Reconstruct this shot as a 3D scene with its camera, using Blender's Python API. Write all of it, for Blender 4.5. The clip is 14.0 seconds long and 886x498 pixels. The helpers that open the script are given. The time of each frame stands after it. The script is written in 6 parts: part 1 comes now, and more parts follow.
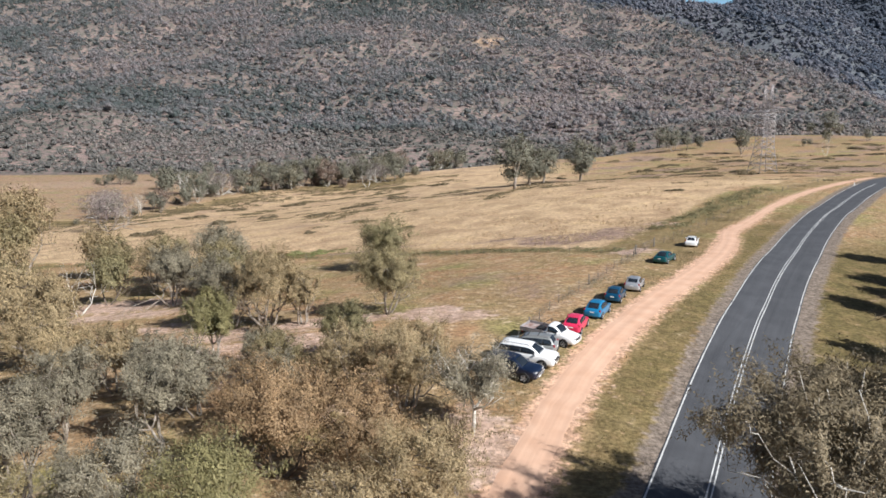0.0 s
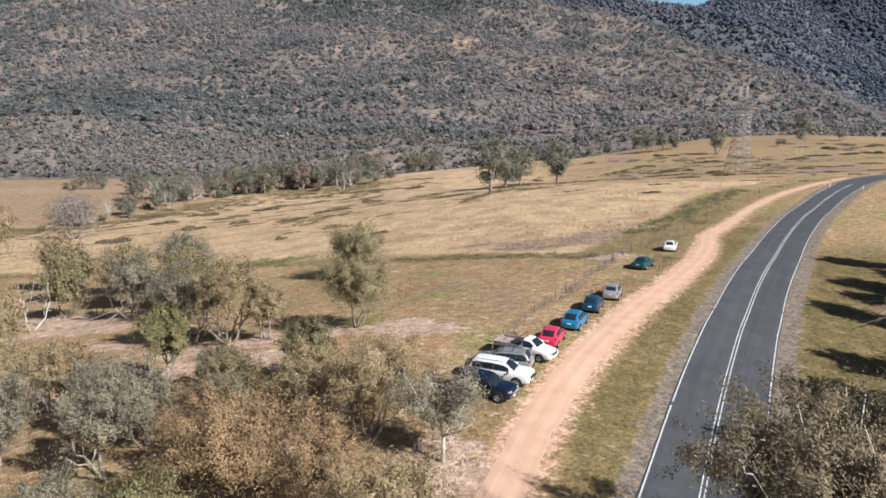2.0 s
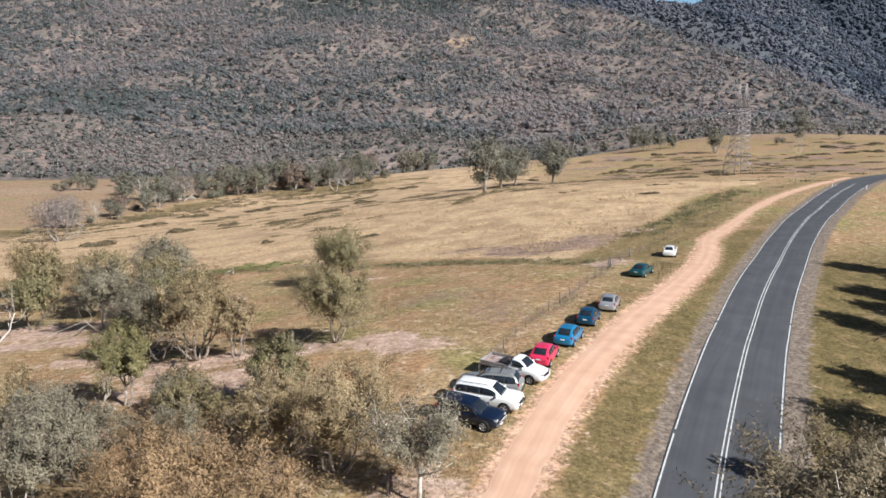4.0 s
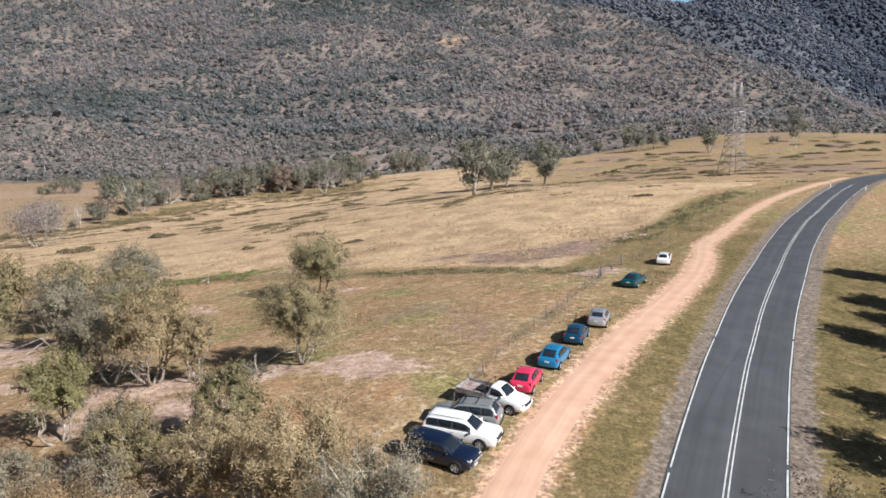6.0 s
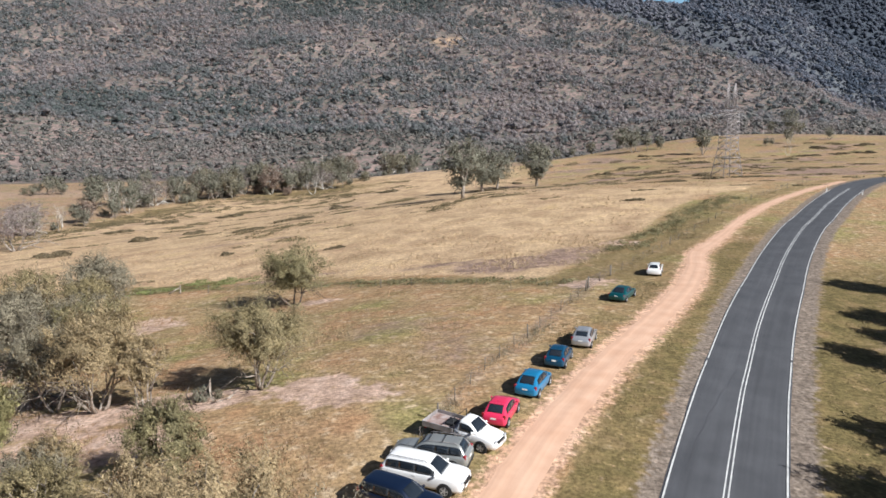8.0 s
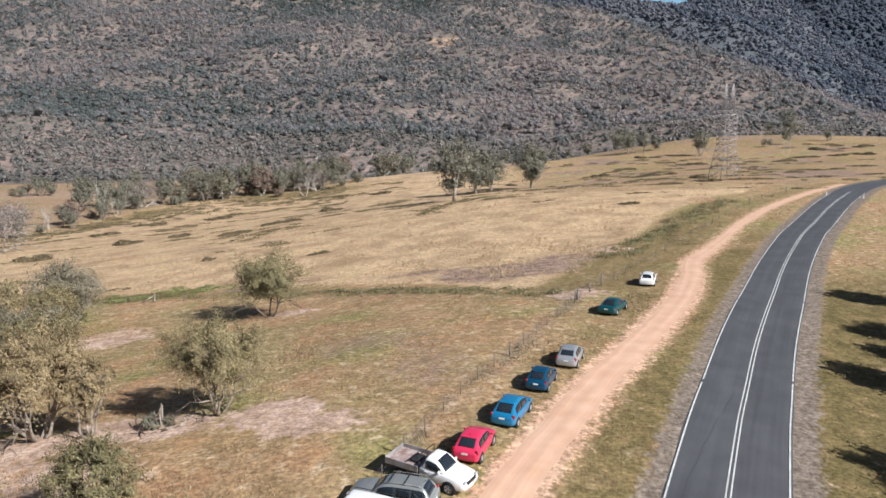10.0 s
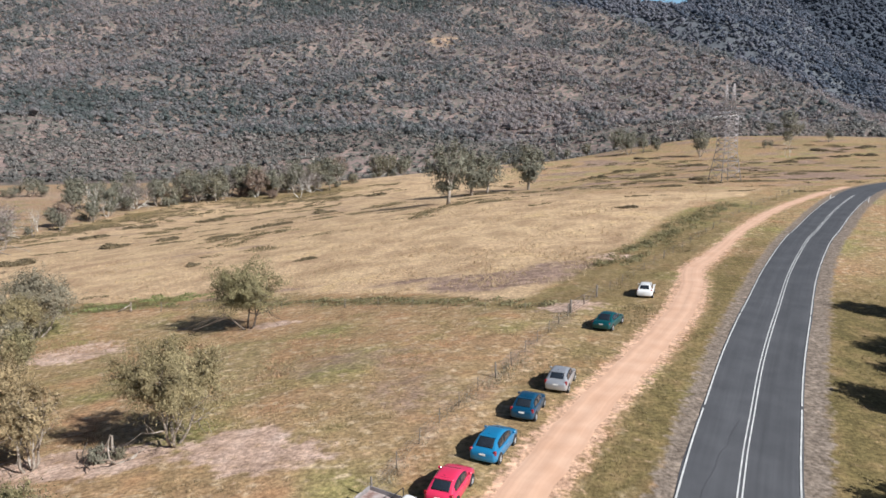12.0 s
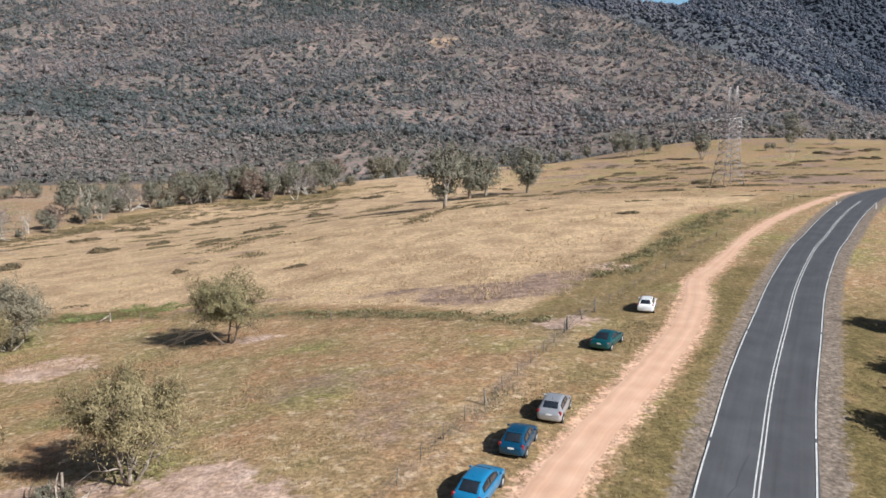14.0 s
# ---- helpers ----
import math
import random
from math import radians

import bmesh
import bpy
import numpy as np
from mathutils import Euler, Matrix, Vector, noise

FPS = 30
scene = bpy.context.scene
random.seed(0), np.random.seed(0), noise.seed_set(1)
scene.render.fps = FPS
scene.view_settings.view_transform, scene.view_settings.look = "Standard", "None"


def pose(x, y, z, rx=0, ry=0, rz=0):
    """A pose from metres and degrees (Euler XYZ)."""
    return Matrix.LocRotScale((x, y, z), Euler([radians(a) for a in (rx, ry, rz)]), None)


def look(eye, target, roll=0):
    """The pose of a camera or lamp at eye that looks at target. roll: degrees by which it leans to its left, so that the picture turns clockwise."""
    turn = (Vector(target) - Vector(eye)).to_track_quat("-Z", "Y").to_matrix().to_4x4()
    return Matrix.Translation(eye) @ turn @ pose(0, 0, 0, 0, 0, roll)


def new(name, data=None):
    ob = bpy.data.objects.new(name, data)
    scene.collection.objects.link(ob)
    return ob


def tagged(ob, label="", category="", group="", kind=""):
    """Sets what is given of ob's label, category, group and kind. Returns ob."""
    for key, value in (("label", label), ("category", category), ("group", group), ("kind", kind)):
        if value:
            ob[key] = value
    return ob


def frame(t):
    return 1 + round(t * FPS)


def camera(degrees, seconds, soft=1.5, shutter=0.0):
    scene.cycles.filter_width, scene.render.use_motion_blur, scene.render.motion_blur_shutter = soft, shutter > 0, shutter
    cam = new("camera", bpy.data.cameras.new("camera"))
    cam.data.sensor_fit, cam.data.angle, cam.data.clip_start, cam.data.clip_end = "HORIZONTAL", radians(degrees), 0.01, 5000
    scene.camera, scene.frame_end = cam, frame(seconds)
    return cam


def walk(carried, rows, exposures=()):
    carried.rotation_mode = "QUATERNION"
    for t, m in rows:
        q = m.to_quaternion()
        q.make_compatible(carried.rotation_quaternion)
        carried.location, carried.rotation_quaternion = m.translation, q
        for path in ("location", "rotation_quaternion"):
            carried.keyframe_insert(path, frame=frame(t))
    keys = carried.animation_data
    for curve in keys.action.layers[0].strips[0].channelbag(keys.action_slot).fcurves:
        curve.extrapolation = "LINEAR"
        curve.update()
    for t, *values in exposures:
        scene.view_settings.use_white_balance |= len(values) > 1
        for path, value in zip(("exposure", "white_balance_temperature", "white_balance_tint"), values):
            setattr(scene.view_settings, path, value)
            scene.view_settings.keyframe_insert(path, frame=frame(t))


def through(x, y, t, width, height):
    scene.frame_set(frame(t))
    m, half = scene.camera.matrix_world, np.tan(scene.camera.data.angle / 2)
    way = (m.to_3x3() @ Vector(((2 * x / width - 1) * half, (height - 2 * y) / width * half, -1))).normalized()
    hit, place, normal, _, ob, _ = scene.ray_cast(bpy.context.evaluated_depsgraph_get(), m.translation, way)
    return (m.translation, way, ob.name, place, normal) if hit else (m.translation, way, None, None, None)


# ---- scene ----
cam = camera(60.0, 14.0, soft=1.6)
PATH = [
    (0, pose(2.530, -4.952, 16.444, 81.897, -1.457, 1.803)),
    (0.5, pose(2.621, -4.457, 16.482, 81.932, -1.540, 0.732)),
    (1, pose(2.802, -3.476, 16.557, 82.092, -1.500, 0.415)),
    (1.5, pose(2.981, -2.499, 16.632, 82.105, -1.302, 0.262)),
    (2, pose(3.195, -1.340, 16.721, 82.052, -1.150, 0.112)),
    (2.5, pose(3.411, -0.162, 16.812, 81.987, -1.217, 0.068)),
    (5, pose(5.141, 6.594, 17.153, 81.966, -0.827, -0.313)),
    (7.5, pose(7.394, 13.104, 17.811, 81.981, -0.832, -0.852)),
    (10.5, pose(10.245, 20.329, 18.355, 81.995, -0.948, -1.068)),
    (13, pose(12.002, 26.318, 18.899, 82.000, -1.000, -1.078)),
    (14, pose(12.553, 28.473, 19.227, 82.034, -1.112, -1.018)),
]
walk(cam, PATH, [(0, 0.67, 6120, 10), (8, 0.65, 6120, 10), (14, 0.59, 6120, 10)])

# ---- world, sun, exposure ----
SUN_AZ = radians(131.0)   # where the sun stands, clockwise from +y
SUN_EL = radians(35.0)
world = bpy.data.worlds.new("sky")
scene.world = world
world.use_nodes = True
nt = world.node_tree
sky = nt.nodes.new("ShaderNodeTexSky")
sky.sky_type = "NISHITA"
sky.sun_disc = False
sky.sun_elevation = SUN_EL
sky.sun_rotation = SUN_AZ
sky.air_density = 0.6
nt.nodes["Background"].inputs["Strength"].default_value = 0.05
# broken pale-blue brightening added to the sky low over the hills, all round
where = nt.nodes.new("ShaderNodeTexCoord")
squash = nt.nodes.new("ShaderNodeMapping")
squash.inputs["Scale"].default_value = (3.0, 3.0, 9.0)
sky_mottle = nt.nodes.new("ShaderNodeTexNoise")
sky_mottle.inputs["Scale"].default_value, sky_mottle.inputs["Detail"].default_value = 1.6, 7
height_of = nt.nodes.new("ShaderNodeSeparateXYZ")
low_band = nt.nodes.new("ShaderNodeMapRange")
low_band.inputs["From Min"].default_value, low_band.inputs["From Max"].default_value = 0.34, 0.14
cover = nt.nodes.new("ShaderNodeMapRange")
cover.inputs["From Min"].default_value, cover.inputs["From Max"].default_value = 0.36, 0.60
both = nt.nodes.new("ShaderNodeMath")
both.operation = "MULTIPLY"
sky_brightening = nt.nodes.new("ShaderNodeMix")
sky_brightening.data_type = "RGBA"
sky_brightening.inputs[7].default_value = (4.2, 7.2, 9.8, 1)
nt.links.new(where.outputs["Generated"], squash.inputs["Vector"])
nt.links.new(squash.outputs[0], sky_mottle.inputs["Vector"])
nt.links.new(where.outputs["Generated"], height_of.inputs[0])
nt.links.new(height_of.outputs["Z"], low_band.inputs["Value"])
nt.links.new(sky_mottle.outputs["Fac"], cover.inputs["Value"])
nt.links.new(low_band.outputs[0], both.inputs[0])
nt.links.new(cover.outputs[0], both.inputs[1])
nt.links.new(both.outputs[0], sky_brightening.inputs["Factor"])
nt.links.new(sky.outputs[0], sky_brightening.inputs[6])
nt.links.new(sky_brightening.outputs[2], nt.nodes["Background"].inputs["Color"])
sun_data = bpy.data.lights.new("sun", "SUN")
sun_data.energy = 5.0
sun_data.angle = radians(0.5)
sun_data.color = (1.0, 0.965, 0.91)
sun = new("sun", sun_data)
sun_dir = Vector((math.sin(SUN_AZ) * math.cos(SUN_EL), math.cos(SUN_AZ) * math.cos(SUN_EL), math.sin(SUN_EL)))
sun.matrix_world = look(sun_dir * 300, (0, 0, 0))

# ---- small helpers ----
K = 1.15          # plan units to metres


def scaled(pts):
    return [tuple(K * v for v in p) for p in pts]


def mesh_from(name, verts, faces, mats=(), smooth=False, index=None):
    me = bpy.data.meshes.new(name)
    me.from_pydata([tuple(v) for v in verts] if not isinstance(verts, np.ndarray) else verts.tolist(), [],
                   faces if isinstance(faces, list) else faces.tolist())
    for m in mats:
        me.materials.append(m)
    if index is not None:
        me.polygons.foreach_set("material_index", np.asarray(index, dtype=np.int32))
    if smooth:
        me.polygons.foreach_set("use_smooth", np.ones(len(me.polygons), dtype=bool))
    me.update()
    return me


def part(name, bm, material, parent, label="", smooth=False):
    """One mesh object under a thing, from a bmesh or a mesh."""
    if isinstance(bm, bmesh.types.BMesh):
        me = bpy.data.meshes.new(name)
        bm.normal_update()
        bm.to_mesh(me)
        bm.free()
        me.materials.append(material)
        if smooth:
            me.polygons.foreach_set("use_smooth", np.ones(len(me.polygons), dtype=bool))
    else:
        me = bm
        if material is not None and not me.materials:
            me.materials.append(material)
    ob = new(name, me)
    ob.parent = parent
    if label:
        tagged(ob, label)
    return ob


def catmull(pts, step=1.5):
    p = np.array(pts, float)
    p = np.vstack([2 * p[0] - p[1], p, 2 * p[-1] - p[-2]])
    out = []
    for i in range(1, len(p) - 2):
        n = max(2, int(np.linalg.norm(p[i + 1] - p[i]) / step))
        for k in range(n):
            t = k / n
            out.append(0.5 * (2 * p[i] + (p[i + 1] - p[i - 1]) * t + (2 * p[i - 1] - 5 * p[i] + 4 * p[i + 1] - p[i + 2]) * t * t
                              + (3 * p[i] - p[i - 1] - 3 * p[i + 1] + p[i + 2]) * t ** 3))
    out.append(p[-2])
    return np.array(out)


def normals2d(line):
    d = np.gradient(line, axis=0)
    d /= np.linalg.norm(d, axis=1)[:, None]
    return np.stack([d[:, 1], -d[:, 0]], 1)      # to the right of the way


def line_distance(x, y, line):
    """Signed distance (right positive) of many points from a polyline."""
    nrm = normals2d(line)
    best = np.full(x.shape, 1e9)
    sign = np.zeros(x.shape)
    for (px, py), (nx, ny) in zip(line, nrm):
        d2 = (x - px) ** 2 + (y - py) ** 2
        s = (x - px) * nx + (y - py) * ny
        closer = d2 < best
        best = np.where(closer, d2, best)
        sign = np.where(closer, s, sign)
    return np.sign(sign) * np.sqrt(best)


def value_noise(x, y, size, seed=0):
    """Smooth noise of 0..1 over the plan."""
    r = np.random.default_rng(seed)
    table = r.random((256, 256))
    u, v = x / size + 1000.3, y / size + 1000.7
    i, j = np.floor(u).astype(int), np.floor(v).astype(int)
    f, g = u - i, v - j
    f, g = f * f * (3 - 2 * f), g * g * (3 - 2 * g)
    a = table[i % 256, j % 256]
    b = table[(i + 1) % 256, j % 256]
    c = table[i % 256, (j + 1) % 256]
    d = table[(i + 1) % 256, (j + 1) % 256]
    return (a * (1 - f) + b * f) * (1 - g) + (c * (1 - f) + d * f) * g


def step01(v, a, b):
    t = np.clip((v - a) / (b - a), 0, 1)
    return t * t * (3 - 2 * t)


# ---- the lie of the land ----
SPOTS = K * np.array((
    (17.5, 45.4, -1.7), (27.5, 66.9, 0), (38, 87.2, 1.6), (34.2, 68.2, -.4), (45.6, 90.2, 1.0), (85, 162, 6.8),
    (89.7, 158, 6.5), (10, 54, -.1), (14.8, 63.8, .25), (17.4, 68.3, .5), (23.3, 81.9, 1.1), (30, 93, 1.6),
    (-4.4, 63.3, -1.4), (-8.9, 98.4, -3.4), (-28.3, 114, -5.5), (14.6, 190.4, 2.4), (45.6, 157.2, 5),
    (44.5, 288, 1.5), (86, 217, 7.2), (150, 320, 12), (-38, 310, -5.7), (-107.7, 251, -14.3), (0, 10, -4), (-30, 50, -4.5),
    (40, 20, -5.5), (70, 65, -1.2), (-70, 120, -9.5), (120, 140, 6.5), (-60, 190, -9), (11, 345, 2.8), (0, 440, -9),
    (-110, 440, -8), (152, 420, 20)))
SPOTS = np.vstack([SPOTS, K * np.array(((236, 420, 22), (41, 360, 6.2), (70, 380, 8), (102, 400, 13), (-31, 325, -2.6), (-75, 312, -8), (320, 420, 20), (-250, 250, -14), (80, 470, 1)))])


def bend(r2):
    return 0.5 * r2 * np.log(r2 + 1e-9) / 1e4


def sheet_weights():
    n = len(SPOTS)
    a = bend(((SPOTS[:, None, :2] - SPOTS[None, :, :2]) ** 2).sum(-1)) + np.eye(n) * 0.01
    b = np.c_[np.ones(n), SPOTS[:, :2] / 100]
    full = np.block([[a, b], [b.T, np.zeros((3, 3))]])
    return np.linalg.solve(full, np.r_[SPOTS[:, 2], 0, 0, 0])


SHEET = sheet_weights()


def near_land(x, y):
    out = SHEET[-3] + SHEET[-2] * x / 100 + SHEET[-1] * y / 100
    for (sx, sy, _), w in zip(SPOTS, SHEET):
        out = out + w * bend((x - sx) ** 2 + (y - sy) ** 2)
    return out


# skylines of the hills: bearing (metres aside per metre ahead) and rise
FRONT_CREST = ((-0.60, 0.31), (-0.10, 0.29), (0.114, 0.181), (0.196, 0.173), (0.240, 0.163), (0.275, 0.1515), (0.310, 0.1335), (0.360, 0.1215), (0.410, 0.1035),
               (0.448, 0.0926), (0.497, 0.0715), (0.545, 0.0513), (0.591, 0.030), (0.70, -0.02))
BACK_CREST = ((0.0, 0.215), (0.167, 0.1935), (0.225, 0.1855), (0.249, 0.181), (0.264, 0.1765), (0.286, 0.1745), (0.304, 0.1755), (0.325, 0.182), (0.353, 0.196),
              (0.381, 0.203), (0.43, 0.199), (0.454, 0.1875), (0.482, 0.167), (0.516, 0.142), (0.555, 0.119), (0.584, 0.102), (0.75, 0.03))


def bearing(x, y):
    return (x - 8.0) / np.maximum(y - 14.0, 60)


def front_hill(x, y):
    """The wooded hill across the creek: rises away from it, ends in a spur that comes down to the right."""
    d = np.maximum(y / K - 430, -60)
    q = K * (-8 + 0.12 * d + 0.00022 * d * np.abs(d) + 14 * step01(x / K, 80, 350))
    top = 13 + np.interp(bearing(x, y), *zip(*FRONT_CREST)) * (y - 14)
    over = np.maximum(q - top, 0)
    crest = 0.2 + 0.8 * np.clip((top - q) / 45, 0, 1)
    gullies = 26 * (value_noise(x, y, 150, 3) - 0.5) + 12 * (value_noise(x, y, 62, 4) - 0.5)
    return np.minimum(q, top) - 1.1 * over + gullies * crest * step01(y / K, 450, 640)


def back_hills(x, y):
    u = bearing(x, y)
    second = np.interp(u, *zip(*BACK_CREST))
    third = np.interp(u, [0.2, 0.4, 0.5, 0.8], [0.10, 0.19, 0.235, 0.24])
    rough = 110 * (value_noise(x, y, 300, 9) - 0.5) + 40 * (value_noise(x, y, 120, 10) - 0.5)
    a = 9 + second * 2036 * (1 - np.abs(y - 2050) / 950) + rough * (0.08 + 0.92 * np.clip(np.abs(y - 2050) / 300, 0, 1)) * step01(y, 1200, 1700)
    b = 18 + third * 3400 * (1 - np.abs(y - 3400) / 1100) + 0.6 * rough
    return np.maximum(np.maximum(a, b), -40)


def land(x, y):
    x, y = np.asarray(x, float), np.asarray(y, float)
    base = near_land(np.clip(x, -420, 420), np.clip(y, -120, 560))
    w = step01(y / K + 0.10 * np.abs(x) / K, 452, 540)
    far = np.maximum(front_hill(x, y), np.where(y > 1150, back_hills(x, y), -60))
    return base * (1 - w) + far * w


def land1(x, y):
    return float(land(np.array([x]), np.array([y]))[0])


# ---- plan lines (metres) ----
ROAD_LEFT = scaled([(-40, -86), (-14, -27), (-1, 3), (11.4, 31.5), (17.5, 45.6), (24.2, 60.2), (27.4, 66.8), (32.1, 76.3), (38.4, 88.2),
                    (48.1, 106.3), (58.6, 123.9), (64.6, 132.7), (74.5, 147.5), (85.4, 163), (100, 182), (118, 199), (142, 214), (175, 226), (240, 240)])
road_line = catmull(ROAD_LEFT, 1.5)
road_line = road_line + normals2d(road_line) * 3.22
TRACK = scaled([(-9, -8), (-3, 8), (1.5, 21), (4.8, 30.7), (6.5, 36), (9, 43), (12.5, 51), (16.7, 59.2), (20.2, 66), (24.2, 72.7), (29, 81),
                (33.2, 88.8), (37.9, 100), (40.6, 107.5), (46, 115.8), (57.4, 133.8), (71, 152), (90, 174), (101, 186)])
track_line = catmull(TRACK, 0.6)
FENCE_LINE = scaled([(1.5, 38), (6.4, 51.7), (10, 61.2), (12.6, 66.9), (15.8, 73.1), (19.8, 81.4), (22.8, 87.7)])
FENCE_FAR = scaled([(26.4, 93.6), (28.7, 97.3), (37, 110.4), (43.8, 120.6), (55, 137), (68, 155), (84, 174), (95, 188)])
CROSS_LINE = scaled([(22.8, 87.7), (20.5, 88.2), (12.5, 94.2), (2, 101.3), (-15, 110.3), (-28.5, 114.5), (-60, 122), (-110, 130)])


def material(name, colors, scale=1.0, rough=0.9, bump=0.3, bump_scale=None, metal=0.0, spec=0.3, island=0.0, detail=6.0, coords="Object"):
    """A surface that varies between two or three colours at two scales, with fine relief."""
    m = bpy.data.materials.new(name)
    m.use_nodes = True
    t = m.node_tree
    b = t.nodes["Principled BSDF"]
    b.inputs["Roughness"].default_value = rough
    b.inputs["Metallic"].default_value = metal
    b.inputs["Specular IOR Level"].default_value = spec
    tc = t.nodes.new("ShaderNodeTexCoord")
    n1 = t.nodes.new("ShaderNodeTexNoise")
    n1.inputs["Scale"].default_value = scale
    n1.inputs["Detail"].default_value = detail
    t.links.new(tc.outputs[coords], n1.inputs["Vector"])
    ramp = t.nodes.new("ShaderNodeValToRGB")
    el = ramp.color_ramp.elements
    el[0].position, el[1].position = 0.3, 0.7
    el[0].color, el[1].color = (*colors[0], 1), (*colors[-1], 1)
    if len(colors) == 3:
        e = el.new(0.5)
        e.color = (*colors[1], 1)
    t.links.new(n1.outputs["Fac"], ramp.inputs["Fac"])
    out = ramp.outputs["Color"]
    if island:
        geo = t.nodes.new("ShaderNodeNewGeometry")
        hsv = t.nodes.new("ShaderNodeHueSaturation")
        mr = t.nodes.new("ShaderNodeMapRange")
        mr.inputs["To Min"].default_value, mr.inputs["To Max"].default_value = 1 - island, 1 + island
        t.links.new(geo.outputs["Random Per Island"], mr.inputs["Value"])
        t.links.new(mr.outputs[0], hsv.inputs["Value"])
        t.links.new(out, hsv.inputs["Color"])
        out = hsv.outputs["Color"]
    t.links.new(out, b.inputs["Base Color"])
    if bump:
        n2 = t.nodes.new("ShaderNodeTexNoise")
        n2.inputs["Scale"].default_value = bump_scale or scale * 6
        n2.inputs["Detail"].default_value = 5
        t.links.new(tc.outputs[coords], n2.inputs["Vector"])
        bp = t.nodes.new("ShaderNodeBump")
        bp.inputs["Strength"].default_value = bump
        bp.inputs["Distance"].default_value = 0.05
        t.links.new(n2.outputs["Fac"], bp.inputs["Height"])
        t.links.new(bp.outputs[0], b.inputs["Normal"])
    return m

# ---- materials ----
def ground_material():
    m = bpy.data.materials.new("ground_cover")
    m.use_nodes = True
    t = m.node_tree
    b = t.nodes["Principled BSDF"]
    b.inputs["Roughness"].default_value = 0.95
    b.inputs["Specular IOR Level"].default_value = 0.1
    tc = t.nodes.new("ShaderNodeTexCoord")

    def noise_at(scale, detail=6.0, stretch=None):
        n = t.nodes.new("ShaderNodeTexNoise")
        n.inputs["Scale"].default_value = scale
        n.inputs["Detail"].default_value = detail
        src = tc.outputs["Object"]
        if stretch:
            mp = t.nodes.new("ShaderNodeMapping")
            mp.inputs["Scale"].default_value = stretch
            mp.inputs["Rotation"].default_value = (0, 0, radians(20))
            t.links.new(src, mp.inputs["Vector"])
            src = mp.outputs[0]
        t.links.new(src, n.inputs["Vector"])
        return n.outputs["Fac"]

    def ramp(fac, stops):
        r = t.nodes.new("ShaderNodeValToRGB")
        el = r.color_ramp.elements
        el[0].position, el[0].color = stops[0][0], (*stops[0][1], 1)
        el[1].position, el[1].color = stops[-1][0], (*stops[-1][1], 1)
        for pos, col in stops[1:-1]:
            el.new(pos).color = (*col, 1)
        t.links.new(fac, r.inputs["Fac"])
        return r.outputs["Color"]

    def blend(a, c, fac, kind="MIX"):
        x = t.nodes.new("ShaderNodeMix")
        x.data_type = "RGBA"
        x.blend_type = kind
        if isinstance(fac, float):
            x.inputs["Factor"].default_value = fac
        else:
            t.links.new(fac, x.inputs["Factor"])
        t.links.new(a, x.inputs[6])
        t.links.new(c, x.inputs[7])
        return x.outputs[2]

    def zone(name, ragged, spread):
        a = t.nodes.new("ShaderNodeAttribute")
        a.attribute_name = name
        mad = t.nodes.new("ShaderNodeMath")
        mad.operation = "MULTIPLY_ADD"
        t.links.new(ragged, mad.inputs[0])
        mad.inputs[1].default_value = spread
        t.links.new(a.outputs["Fac"], mad.inputs[2])
        mr = t.nodes.new("ShaderNodeMapRange")
        mr.interpolation_type = "SMOOTHSTEP"
        mr.inputs["From Min"].default_value = 0.5 * spread + 0.25
        mr.inputs["From Max"].default_value = 0.5 * spread + 0.75
        t.links.new(mad.outputs[0], mr.inputs["Value"])
        return mr.outputs[0]

    big, mid, fine = noise_at(0.06, 4), noise_at(0.45, 6), noise_at(3.2, 6)
    streak = noise_at(0.5, 7, (1.0, 1.3, 1.0))
    # paddock: mown, half dry grass
    paddock = blend(ramp(mid, [(0.3, (0.20, 0.15, 0.085)), (0.5, (0.31, 0.22, 0.13)), (0.72, (0.42, 0.305, 0.185))]),
                    ramp(big, [(0.35, (0.255, 0.205, 0.09)), (0.62, (0.37, 0.215, 0.115))]), 0.45)
    rusty = ramp(noise_at(0.22, 5), [(0.52, (0.0, 0.0, 0.0)), (0.66, (1.0, 1.0, 1.0))])
    straw = ramp(noise_at(1.0, 9), [(0.54, (0.0, 0.0, 0.0)), (0.70, (0.8, 0.8, 0.8))])
    mossy = ramp(noise_at(0.09, 5), [(0.525, (0.0, 0.0, 0.0)), (0.68, (1.0, 1.0, 1.0))])
    solid = ramp(fine, [(0.0, (0.36, 0.19, 0.10)), (1.0, (0.36, 0.205, 0.115))])
    paddock = blend(paddock, solid, blend(rusty, ramp(fine, [(0.0, (0.0, 0.0, 0.0)), (1.0, (0.0, 0.0, 0.0))]), 0.45))
    paddock = blend(paddock, ramp(fine, [(0.3, (0.20, 0.18, 0.07)), (0.7, (0.27, 0.235, 0.10))]), mossy)
    paddock = blend(paddock, ramp(fine, [(0.3, (0.43, 0.325, 0.215)), (0.7, (0.53, 0.42, 0.29))]), straw)
    patchy = noise_at(0.16, 7)
    gold = blend(ramp(patchy, [(0.32, (0.30, 0.20, 0.12)), (0.46, (0.42, 0.30, 0.18)), (0.58, (0.55, 0.40, 0.248)), (0.70, (0.50, 0.366, 0.195))]),
                 ramp(big, [(0.3, (0.48, 0.35, 0.214)), (0.7, (0.40, 0.27, 0.178))]), 0.35)
    green = ramp(mid, [(0.25, (0.10, 0.083, 0.036)), (0.5, (0.15, 0.117, 0.052)), (0.75, (0.23, 0.162, 0.081))])
